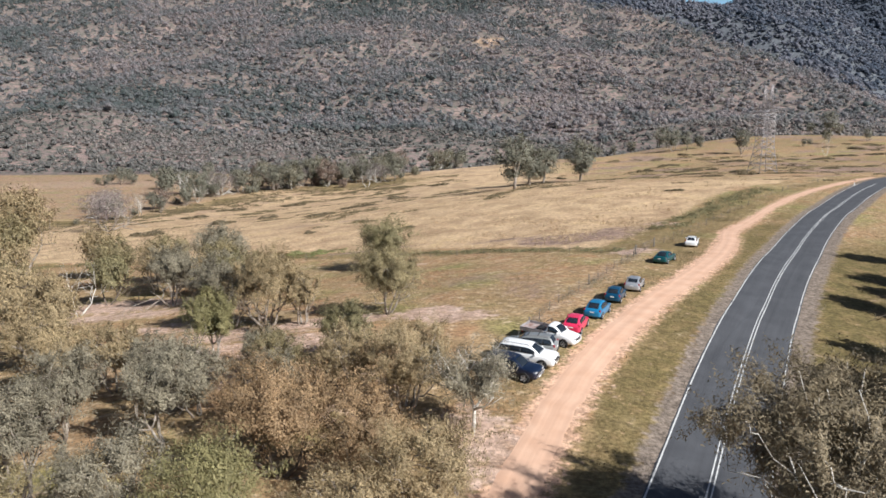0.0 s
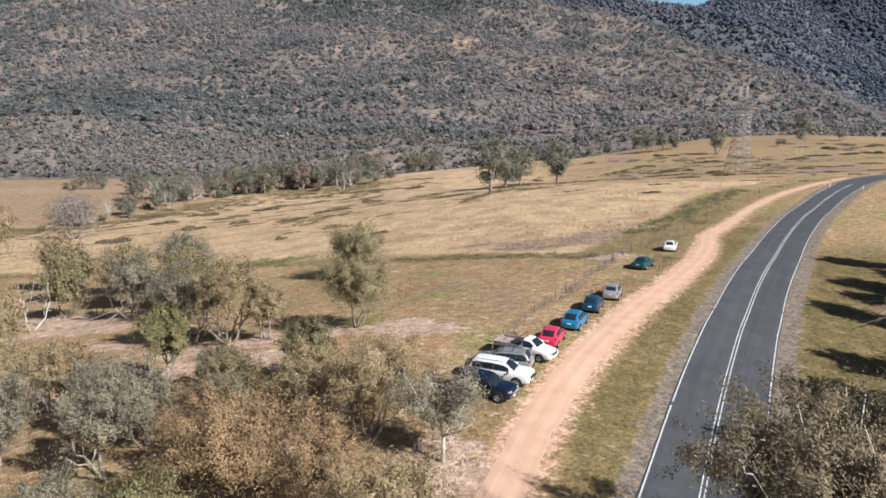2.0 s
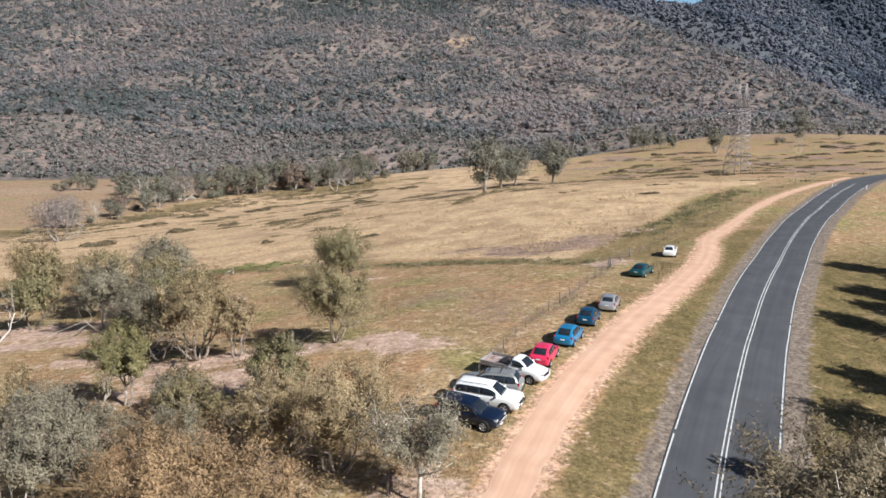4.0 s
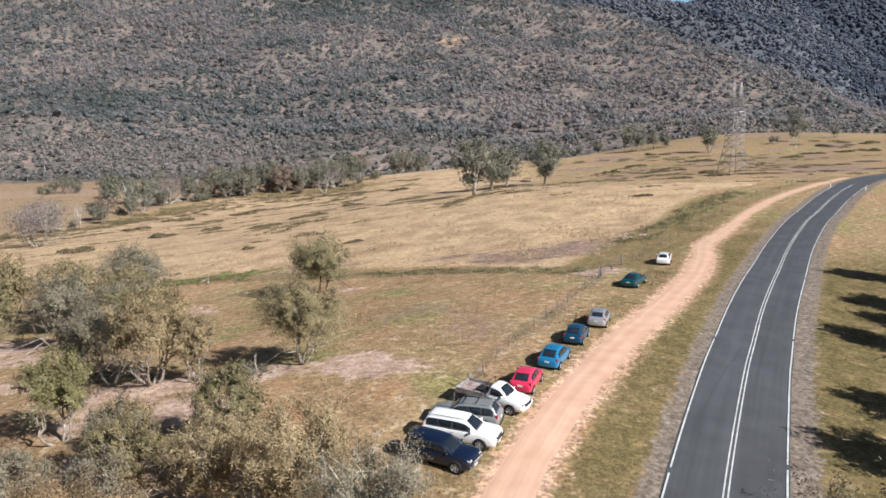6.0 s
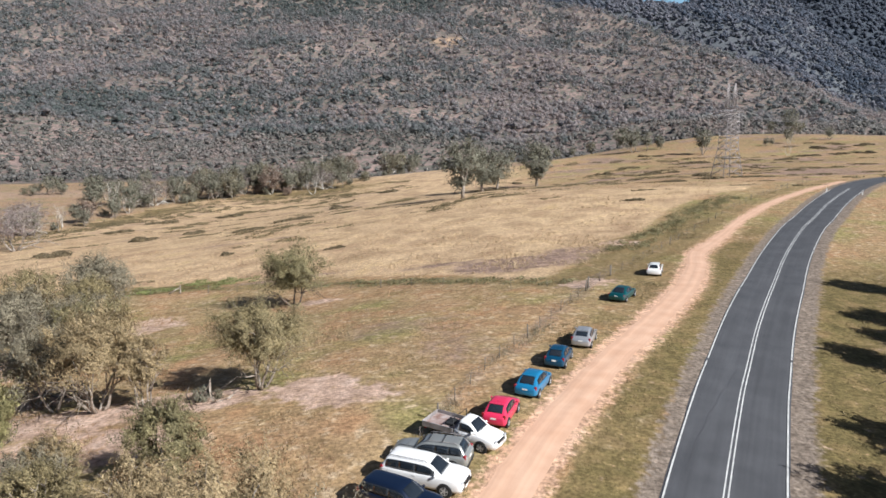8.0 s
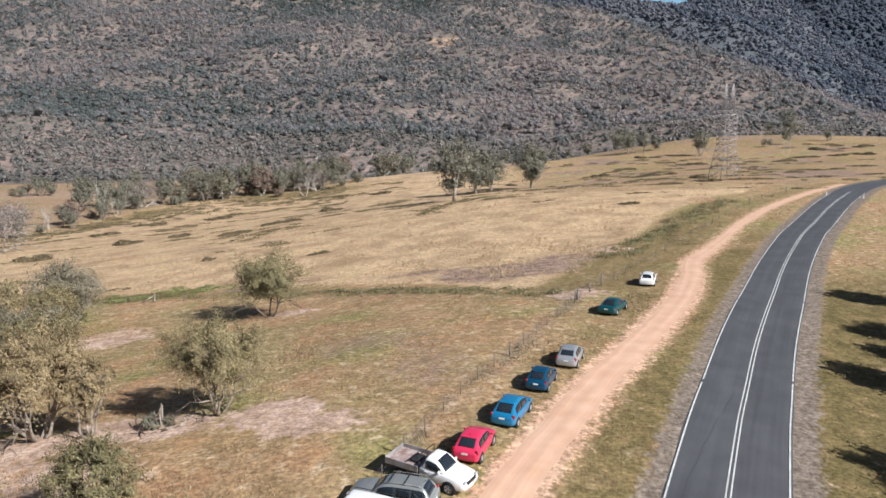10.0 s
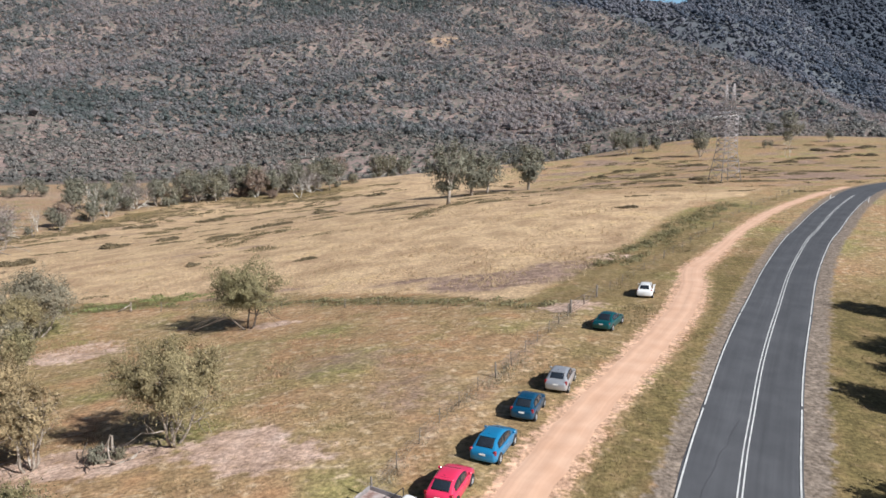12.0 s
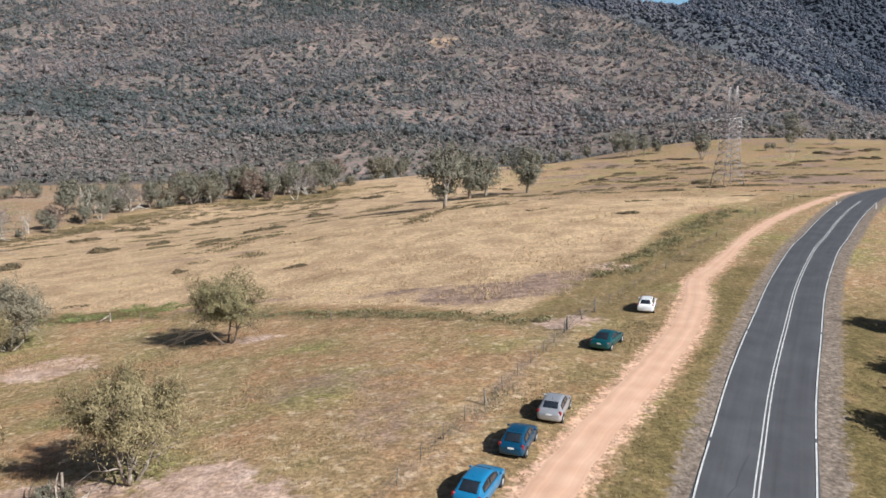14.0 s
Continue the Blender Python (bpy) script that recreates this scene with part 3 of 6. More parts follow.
def tube(rows, sides=6):
    """Verts and quads of a tapered tube through (point, radius) rows."""
    verts, faces = [], []
    pts = [np.array(p, float) for p, _ in rows]
    for k, (p, rad) in enumerate(rows):
        a = pts[min(k + 1, len(pts) - 1)] - pts[max(k - 1, 0)]
        a = a / max(np.linalg.norm(a), 1e-6)
        ref = np.array([1.0, 0, 0]) if abs(a[0]) < 0.8 else np.array([0, 1.0, 0])
        u = np.cross(a, ref)
        u /= np.linalg.norm(u)
        v = np.cross(a, u)
        for s in range(sides):
            t = 2 * math.pi * s / sides
            verts.append(pts[k] + rad * (math.cos(t) * u + math.sin(t) * v))
    for k in range(len(rows) - 1):
        for s in range(sides):
            s2 = (s + 1) % sides
            faces.append((k * sides + s, k * sides + s2, (k + 1) * sides + s2, (k + 1) * sides + s))
    faces.append(tuple(reversed(range(sides))))
    faces.append(tuple(range((len(rows) - 1) * sides, len(rows) * sides)))
    return verts, faces


def tubes_mesh(name, runs, mat, sides=6, smooth=True):
    verts, faces = [], []
    for rows in runs:
        v, f = tube(rows, sides if rows[0][1] > 0.06 else 3)
        k = len(verts)
        verts += v
        faces += [tuple(i + k for i in q) for q in f]
    return mesh_from(name, [tuple(v) for v in verts], faces, [mat], smooth=smooth)


def gum_meshes(seed, height, spread, stems=3, clump=0.15, leaf=0.3, density=1.0, leaf_mat=None, bark=None, bare=0.0, low=0.25, trunk_r=None, sides=6):
    """Trunk and crown of a gum tree that stands at the origin."""
    r = np.random.default_rng(seed)
    runs, tips = [], []
    trunk_r = trunk_r or height * 0.025

    def limb(p, d, length, rad, level):
        rows = [(p, rad)]
        n = (4 if level < 2 else 2) if sides > 4 else (3 if level < 2 else 1)
        q = np.array(p, float)
        dd = np.array(d, float)
        for k in range(n):
            dd = unit(dd + r.normal(size=3) * (0.16 if level < 2 else 0.24) + np.array([0, 0, 0.05]))
            q = q + dd * length / n
            rows.append((q.copy(), rad * (1 - 0.62 * (k + 1) / n)))
            if level < 2 and k >= (1 if sides > 4 else 0):
                for _ in range(1 if level else 1 + (r.random() < 0.6)):
                    az = r.random() * 2 * math.pi
                    side = unit(np.cross(dd, [math.cos(az), math.sin(az), 0.2]))
                    nd = unit(dd * 0.75 + side * (0.75 + 0.3 * r.random()))
                    limb(q.copy(), nd, length * (0.5 + 0.22 * r.random()), rows[-1][1] * 0.80, level + 1)
            if level == 2 and k == 0:
                tips.append(q.copy())
        tips.append(q.copy())
        runs.append(rows)

    for s in range(stems):
        az = 2 * math.pi * (s + 0.6 * r.random()) / stems
        tilt = (0.10 if stems == 1 else 0.28 + 0.25 * r.random())
        d = unit(np.array([math.cos(az) * tilt * spread / height * 2.2, math.sin(az) * tilt * spread / height * 2.2, 1.0]))
        limb(np.array([0.12 * math.cos(az) * (stems > 1), 0.12 * math.sin(az) * (stems > 1), -0.3]), d, height * (0.66 + 0.1 * r.random()),
             trunk_r / (1 if stems == 1 else 1.35), 0)
    tips = np.array(tips)
    # draw the tips into the crown's bounds
    top = tips[:, 2].max()
    tips[:, 2] = np.maximum(tips[:, 2], height * low)
    scale_z = (height * 0.95) / top
    hr = np.percentile(np.linalg.norm(tips[:, :2], axis=1), 92)
    sx = spread / 2 * 0.86 / max(hr, 0.1)
    fit = np.array([sx, sx, scale_z])
    runs = [[(p * (np.array([1, 1, 1]) + (fit - 1) * min(1.0, max(0.0, p[2] / (0.25 * height)))), rad) for p, rad in rows] for rows in runs]
    tips = tips * fit
    keep = r.random(len(tips)) > bare
    tips = tips[keep]
    if len(tips) == 0:
        return tubes_mesh("trunk", runs, bark, sides), None
    # foliage grows in upright sprays of hanging leaves, set on an uneven dome, open towards the ground
    nd = int((17 + 3.0 * spread) * (0.15 / clump) ** 1.5)
    zc, rz = height * (0.35 * low + 0.42), height * (0.58 - 0.35 * low)
    d = unit(r.normal(size=(nd * 3, 3)) * np.array([1.0, 1.0, 0.8]) + np.array([0, 0, 0.35]))
    chosen = [d[0]]
    for v in d[1:]:
        if len(chosen) < nd and min(np.linalg.norm(v - c) for c in chosen) > 1.7 / math.sqrt(nd):
            chosen.append(v)
    d = np.array(chosen)
    nd = len(d)
    lobes = 0.62 + 0.44 * r.random(nd)
    dome = d * lobes[:, None] * np.array([spread / 2 * 0.84, spread / 2 * 0.84, rz * 0.80]) + np.array([0, 0, zc])
    inner = dome[r.random(nd) < 0.4] * np.array([0.5, 0.5, 0.9]) + r.normal(size=3) * 0.3
    dome = np.vstack([dome, inner])
    dome[:, 2] = np.maximum(dome[:, 2], height * low)
    waist = 0.5 + 0.5 * step01(dome[:, 2], height * low * 0.9, height * (low + 0.34))
    dome[:, :2] *= (waist if low > 0.1 else np.ones(len(dome)))[:, None]
    dome = dome[r.random(len(dome)) > bare]
    nc = len(dome)
    out = unit(dome - np.array([0, 0, height * 0.40]))
    size = spread * clump * (0.62 if clump < 0.12 else 0.86) * (0.55 + 0.8 * r.random(nc))
    twigs = 9
    way = unit(out[:, None] * 0.60 + np.array([0, 0, 0.50]) + r.normal(size=(nc, twigs, 3)) * 0.60)
    reach = size[:, None] * (0.7 + 0.95 * r.random((nc, twigs)))
    root_at = dome[:, None] - way * size[:, None, None] * 0.45 + r.normal(size=(nc, twigs, 3)) * size[:, None, None] * 0.22
    for c, q in enumerate(dome):
        j = np.argmin(np.linalg.norm(tips - q, axis=1) + 0.5 * np.maximum(tips[:, 2] - q[2], 0))
        gap = np.linalg.norm(tips[j] - q)
        m1 = tips[j] * 0.66 + q * 0.34 + r.normal(size=3) * 0.10 * gap + np.array([0, 0, -0.10 * gap])
        m2 = tips[j] * 0.30 + q * 0.70 + r.normal(size=3) * 0.10 * gap + np.array([0, 0, -0.06 * gap])
        runs.append([(tips[j], 0.036), (m1, 0.028), (m2, 0.020), (q, 0.011)])
        for w in range(2 if sides > 5 and clump > 0.12 else 0):
            runs.append([(q, 0.014), (root_at[c, w] + way[c, w] * reach[c, w], 0.006)])
    trunk = tubes_mesh("trunk", runs, bark, sides)
    area = math.pi * spread * (0.6 * height * (1 - low) + 0.4 * spread)
    n = int(density * 2.2 * area / (leaf * leaf * 0.42))
    weight = size ** 2
    per = r.choice(nc, n, p=weight / weight.sum())
    tw = r.integers(0, twigs, n)
    along = r.random(n) ** 0.75
    dd = unit(r.normal(size=(n, 3)))
    s1 = size[per][:, None]
    centres = root_at[per, tw] + way[per, tw] * (reach[per, tw] * 1.3 * along)[:, None]
    centres += r.normal(size=(n, 3)) * s1 * (0.20 - 0.08 * along)[:, None]
    centres[:, 2] -= 0.22 * size[per] * along ** 2
    stray = r.random(n) < 0.05                       # thin foliage along the inner branches
    centres[stray] = tips[r.integers(0, len(tips), stray.sum())] + r.normal(size=(stray.sum(), 3)) * spread * 0.06
    ball = unit(centres - dome[per])
    normals = ball * 0.75 + out[per] * 0.45 + dd * 0.45 + np.array([0.05, -0.08, 0.28])
    crown = soup("crown", leaf_sprays(r, centres, normals, leaf * 1.45, leaf * 0.54, 1.0), 3, [leaf_mat])
    return trunk, crown


def gum_tree(meshes, x, y, turn=0.0, size=1.0, label="", group="", name="gum_tree", sink=0.0, category="tree"):
    trunk, crown = meshes
    root = new(name)
    root.matrix_world = Matrix.Translation((x, y, land1(x, y) - sink)) @ Matrix.Rotation(turn, 4, "Z") @ Matrix.Scale(size, 4)
    root.empty_display_size = 0.5
    part("trunk", trunk, None, root)
    if crown:
        part("crown", crown, None, root)
    return tagged(root, label, category, group)


# ---- trees near the track (plan place, height and width in metres) ----
LEAVES = {"olive": LEAF_OLIVE, "grey": LEAF_GREY, "rust": LEAF_RUST, "brown": LEAF_BROWN, "green": LEAF_GREEN, "dark": LEAF_DARK}
WORDS = {"olive": "olive-green", "grey": "grey-green", "rust": "rusty orange-brown", "brown": "brown-olive", "green": "fresh yellow-green", "dark": "dark green"}
NEAR_TREES = (
    # x, y, height, width, stems, leaves, leaf size, lowest foliage
    (-4.5, 63.4, 7.0, 7.3, 4, "olive", 0.24, 0.39),
    (-8.4, 98.2, 8.2, 8.8, 3, "dark", 0.26, 0.34),
    (-16.8, 51.8, 6.6, 5.6, 3, "green", 0.25, 0.35),
    (-18.6, 63.4, 7.4, 5.6, 2, "grey", 0.27, 0.40),
    (-15.2, 62.2, 8.0, 8.4, 6, "brown", 0.26, 0.49),
    (-11.9, 61.6, 6.2, 4.4, 4, "brown", 0.25, 0.34),
    (-6.0, 48.8, 5.6, 5.0, 3, "dark", 0.24, 0.10),
    (-9.8, 43.7, 5.0, 4.8, 3, "olive", 0.24, 0.10),
    (-4.9, 41.9, 6.0, 5.4, 4, "brown", 0.24, 0.15),
    (-1.1, 40.3, 7.2, 6.8, 5, "brown", 0.24, 0.20),
    (3.0, 37.4, 6.3, 6.8, 1, "grey", 0.24, 0.40),
    (-13.9, 40.4, 5.4, 5.2, 3, "grey", 0.24, 0.20),
    (-8.7, 37.8, 5.6, 5.4, 3, "grey", 0.24, 0.20),
    (-6.0, 44.9, 3.6, 3.8, 3, "rust", 0.22, 0.10),
    (-11.9, 49.2, 3.8, 3.6, 3, "brown", 0.22, 0.15),
    (-11.2, 46.0, 4.4, 4.2, 3, "grey", 0.24, 0.15),
    (-20.5, 37.2, 6.8, 6.4, 2, "grey", 0.24, 0.35),
    (-12.8, 26.2, 6.4, 6.0, 2, "grey", 0.22, 0.20),
    (-8.4, 25.0, 6.4, 6.8, 3, "green", 0.22, 0.15),
    (-14.2, 36.4, 7.0, 6.0, 2, "grey", 0.24, 0.35),
    (-6.8, 32.4, 7.2, 9.2, 5, "rust", 0.23, 0.34),
    (-2.3, 30.6, 6.6, 6.2, 3, "rust", 0.23, 0.25),
    (0.6, 27.2, 6.4, 6.4, 4, "brown", 0.22, 0.18),
    (-2.6, 24.2, 5.6, 5.6, 3, "brown", 0.22, 0.2),
    (-18.6, 29.5, 7.4, 5.6, 3, "grey", 0.23, 0.45),
    (-24.0, 32.5, 7.6, 6.6, 3, "olive", 0.24, 0.40),
    (-30.8, 53.0, 8.8, 9.4, 3, "brown", 0.28, 0.30),
    (-25.6, 45.0, 7.2, 7.0, 3, "brown", 0.26, 0.30),
    (-30.0, 40.5, 7.6, 7.0, 2, "olive", 0.26, 0.35),
    (-37.0, 62.0, 8.6, 8.6, 2, "brown", 0.30, 0.30),
    (-21.0, 75.0, 7.6, 6.6, 3, "dark", 0.28, 0.35),
    (-25.5, 78.0, 7.2, 6.2, 2, "grey", 0.28, 0.40),
    (-30.7, 80.4, 7.4, 6.0, 3, "grey", 0.28, 0.42),
    (-33.8, 88.0, 7.6, 6.6, 3, "grey", 0.30, 0.40),
    (-40.3, 84.6, 7.6, 6.8, 2, "dark", 0.30, 0.35),
    (-45.1, 97.0, 8.2, 7.4, 2, "olive", 0.32, 0.35),
    (-33.0, 104.2, 8.4, 9.0, 4, "grey", 0.30, 0.15),
    (-39.0, 100.0, 8.2, 7.6, 3, "olive", 0.32, 0.25),
    (-27.8, 86.0, 6.2, 5.6, 3, "brown", 0.28, 0.3),
    (-52.0, 108.0, 9.0, 8.6, 2, "brown", 0.34, 0.3),
    (-68.0, 114.0, 16.5, 12.5, 2, "brown", 0.40, 0.3),
    (-78.0, 128.0, 17.5, 12.5, 2, "brown", 0.44, 0.3),
    (-64.0, 103.0, 13.0, 10.0, 2, "olive", 0.40, 0.3),
    (-48.0, 76.0, 8.4, 8.0, 2, "olive", 0.32, 0.3),
    (-57.0, 90.0, 9.0, 9.0, 2, "brown", 0.34, 0.3),
    (-22.5, 26.5, 7.4, 6.6, 2, "grey", 0.24, 0.3),
    (-28.5, 36.0, 7.6, 7.0, 3, "olive", 0.26, 0.3),
    (-17.6, 24.0, 6.8, 6.0, 2, "olive", 0.24, 0.3),
    (-27.5, 28.5, 7.6, 6.6, 2, "grey", 0.26, 0.3),
    (-34.5, 45.5, 8.0, 7.6, 2, "brown", 0.28, 0.3),
    (-39.5, 53.0, 8.6, 8.0, 2, "olive", 0.30, 0.3),
    (-24.5, 82.0, 7.0, 6.4, 3, "grey", 0.28, 0.34),
    (-29.5, 93.5, 7.4, 6.6, 2, "olive", 0.28, 0.36),
    (-37.5, 93.0, 7.6, 7.0, 3, "brown", 0.28, 0.34),
    (-21.0, 65.5, 6.2, 5.4, 3, "grey", 0.27, 0.36),
    (-17.5, 42.5, 5.8, 5.4, 3, "grey", 0.24, 0.25),
    (-21.5, 46.0, 6.0, 5.4, 3, "brown", 0.25, 0.25),
)
for k, (x, y, h, w, stems, kind_of, leaf, low) in enumerate(NEAR_TREES):
    dark_bark = kind_of in ("dark", "rust")
    meshes = gum_meshes(100 + k, h, w * (1.2 if y > 58 else 1.08), stems, 0.15, leaf * (0.48 if y < 46 else 0.56 if x > -24 and y < 70 else 0.72 if x > -40 else 0.95), (0.4 if stems == 1 else 0.58) if y < 46 else 0.88 if y < 70 and x > -24 else 0.66, LEAVES[kind_of], BARK_DARK if dark_bark else (BARK_WHITE if stems == 1 else BARK_PALE),
                        low=low + (0.16 if low < 0.32 else 0.09), sides=6 if y < 66 else 5)
    gum_tree(meshes, K * x, K * y, 0.7 * k, 1.0, f"{WORDS[kind_of]} gum tree with {'dark' if dark_bark else 'pale'} {'single trunk' if stems == 1 else 'forked stems'}",
             "gum trees beside the dirt track")

# the big pale-limbed gum beside the road, and the row that throws shade on the verge
ROADSIDE = ((17.2, 23.9, 12.6, 14.6, 4, 0.22), (24.0, 22.0, 11.4, 10.0, 3, 0.28), (28.0, 35.5, 10.5, 6.0, 2, 0.34), (36.0, 43.9, 9.4, 8.0, 2, 0.36),
            (40.0, 51.0, 9.0, 7.0, 2, 0.36), (44.5, 65.6, 8.4, 6.4, 2, 0.36), (57.5, 86.5, 8.8, 6.4, 2, 0.36), (50.0, 60.0, 10.0, 8.0, 2, 0.38), (46.0, 52.0, 9.0, 7.0, 2, 0.38), (60.0, 80.0, 8.5, 6.0, 2, 0.38), (55.0, 71.0, 8.5, 6.0, 2, 0.38), (66.0, 82.0, 9.0, 8.0, 2, 0.38), (53.2, 75.2, 9.0, 7.4, 2, 0.38), (51.0, 69.6, 8.6, 6.6, 2, 0.38))
for k, (x, y, h, w, stems, leaf) in enumerate(ROADSIDE):
    meshes = gum_meshes(300 + k, h, w * (1.1 if k < 2 else 1.0), stems, 0.115 if k < 2 else 0.15, leaf * (0.58 if k == 0 else 0.64 if k == 1 else 1.0), 0.75 if k < 2 else 2.0, LEAF_ROADSIDE if k < 2 else LEAF_GREY, BARK_WHITE if k < 2 else BARK_DARK, low=0.42, trunk_r=0.27 if k else 0.36)
    gum_tree(meshes, K * x, K * y, 1.1 * k, 1.0, "tall roadside gum tree with bleached white limbs" if k < 2 else "grey-green gum tree with dark bark beside the road", "gum trees beside the road")

# ---- trees of the paddock, the creek and the knoll ----
MID = [gum_meshes(400 + k, 9.0, 8.0, 1 + k % 3, 0.14, 0.42, 0.42, (LEAF_MID, LEAF_CREEK, LEAF_MID, LEAF_CREEK, LEAF_MID, LEAF_RUSSET)[k],
                  BARK_WHITE if k % 2 else BARK_PALE, low=0.22 if k > 2 else 0.38, sides=4) for k in range(6)]
BUSH = [gum_meshes(430 + k, 5.0, 6.4, 4, 0.15, 0.42, 0.5, (LEAF_MID, LEAF_CREEK, LEAF_RUSSET)[k], BARK_DARK, low=0.02, sides=4) for k in range(3)]
TWIGGY = [gum_meshes(440 + k, 9.0, 15.5, 4, 0.12, 0.30, 0.09, LEAF_TWIG, BARK_PALE if k else BARK_WHITE, low=0.38, trunk_r=0.30, sides=5) for k in range(2)]
BARE = [gum_meshes(450 + k, 9.0, 8.0, 2, 0.15, 0.5, 0.5, LEAF_GREY, BARK_PALE if k else BARK_WHITE, bare=1.0, sides=6, trunk_r=0.17) for k in range(2)]
PADDOCK = [gum_meshes(480 + k, 9.0, 7.6, 1, 0.16, 0.34, 0.62, LEAF_MID, BARK_PALE, low=0.27, sides=5, trunk_r=0.3) for k in range(2)]
for x, y, h, m in ((14.5, 192.5, 17.5, 2), (23.0, 250.0, 18.0, 0), (27.6, 252.0, 16.0, 4), (41.5, 262, 19.0, 0)):
    gum_tree(PADDOCK[m // 2 % 2], K * x, K * y, x, h / 9.6, "tall grey-green gum tree standing in the dry paddock", "gum trees in the paddock")
for x, y, h in ((-107.7, 250.5, 10.0), (-112, 262.0, 9.0), (150, 319.0, 7.0), (-113, 330, 10.5), (-38, 309, 9.5), (-62, 98, 8.0), (-40.5, 78, 9.0), 
                (-90, 310, 11.0), (-100, 286, 8.0), (-55, 322, 10.0)):
    gum_tree(BARE[int(abs(x)) % 2], K * x, K * y, x, h / (9.0 if y < 240 or x > 0 else 7.2), "leafless dead gum tree with bleached white branches", "dead gum trees")
gum_tree(TWIGGY[1], -110.5, 233.5, 0.4, 1.5, "old wide gum tree with thin mauve-grey twigs and reddish trunk", "dead gum trees")
for x, y, s in ((-116, 246, 0.95), (-124, 262, 0.9), (-97, 303, 1.0), (-68, 322, 0.9), (-35, 318, 0.8), (-47, 330, 1.0)):
    gum_tree(TWIGGY[0], K * x, K * y, x, s * 1.3, "half-bare gum tree with mauve-grey twigs and white stems", "dead gum trees")
gum_tree(BUSH[0], -9.4, 70.9, 0.5, 0.26, "small dark green shrub beside dead sticks", "shrubs in the paddock", "shrub", category="shrub")
gum_tree(BUSH[1], -8.2, 71.3, 2.5, 0.17, "small dark green shrub beside dead sticks", "shrubs in the paddock", "shrub", category="shrub")
creek_rng = np.random.default_rng(21)
CREEK = [(-139.7, 352), (-128, 345), (-121, 336), (-113.8, 330), (-108, 322), (-100, 300), (-103, 281), (-96.6, 334), (-88, 330), (-82, 322), (-76.6, 322),
         (-70, 326), (-63, 321), (-57.3, 317), (-52, 324), (-44.6, 322), (-40, 330), (-33, 326), (-27.6, 316), (-20, 330), (-118, 300), (-93, 312), (-86, 305),
         (-108, 270), (-112, 243), (-120, 232), (-105, 262), (-70, 312), (-49, 312), (-160, 360), (-150, 366), (-170, 350), (-104, 345), (-90, 345), (-75, 345), (-60, 342)]
for _ in range(55):
    cx = -165 + 165 * creek_rng.random()
    CREEK.append((cx, 352 + 0.08 * cx + 46 * creek_rng.random()))
CREEK_EDGE = [(-122, 236), (-106, 262), (-95, 286), (-80, 305), (-62, 316), (-44, 321), (-26, 318)]
BELT = catmull(CREEK_EDGE, 4.6)
for q in BELT:
    CREEK.append((q[0] + creek_rng.normal() * 3.0 - 2.0, q[1] + 2.0 + 9.0 * creek_rng.random()))
for k, (x, y) in enumerate(CREEK):
    h = (6.0 + 9.0 * creek_rng.random()) * (0.72 if x < -98 else 1.0)
    if x < -84 and k > 90 and k % 2:
        continue
    if k % 3 == 1:
        gum_tree(BUSH[k % 2 if k % 7 else 2], K * x, K * y, k * 1.3, h / 13.0, "low rounded grey-olive bush in the belt along the creek", "bushes along the creek", "bush", category="bush")
        continue
    gum_tree(MID[k % 6 if k % 12 != 5 else 4], K * x, K * y, k * 1.3, h / 9.0, "grey-green gum tree in the belt along the creek", "trees along the creek")
for x, y, h, m in ((-136, 346, 15, 0), (-130, 353, 12, 2), (-119, 344, 12, 4), (-112, 350, 11, 1), (-104, 353, 12, 0), (-97, 356, 10, 3), (-88, 357, 12, 2), (-79, 361, 12, 4),
                   (-64, 364, 14, 5), (-56, 366, 12, 0), (-47, 369, 12, 2), (-146, 372, 12, 2), (-125, 366, 11, 4)):
    gum_tree(MID[m], x, y, x, h / 9.0, "russet-leaved gum tree in the belt along the creek" if m == 5 else "grey-green gum tree in the belt along the creek", "trees along the creek")
gum_tree(BARE[0], -125.5, 341.5, 0.8, 1.7, "leafless dead gum tree with bleached white branches", "dead gum trees")
for x, y, h, m in ((121, 335, 13.0, 2), (194, 414, 15.0, 0), (185, 416, 8.0, 2), (200, 417, 9.0, 3), (102, 398, 14.0, 4), (70, 396, 6.5, 2), (60, 398, 7.5, 4), (78, 398, 6.0, 2), (112, 418, 8, 4),
                   (46, 385, 8.0, 0), (90, 412, 8.0, 3), (30, 380, 8.0, 4), (166, 355, 8.5, 1), (154, 350, 4.5, 2), (157, 351, 4.0, 0), (98, 360, 12.5, 2), (105, 362, 10.5, 0), (112, 366, 8.0, 4), (188, 362, 7.0, 2)):
    gum_tree(MID[m], K * x, K * y, x, h / 9.0, "dark green gum tree on the skyline of the knoll", "trees on the knoll")

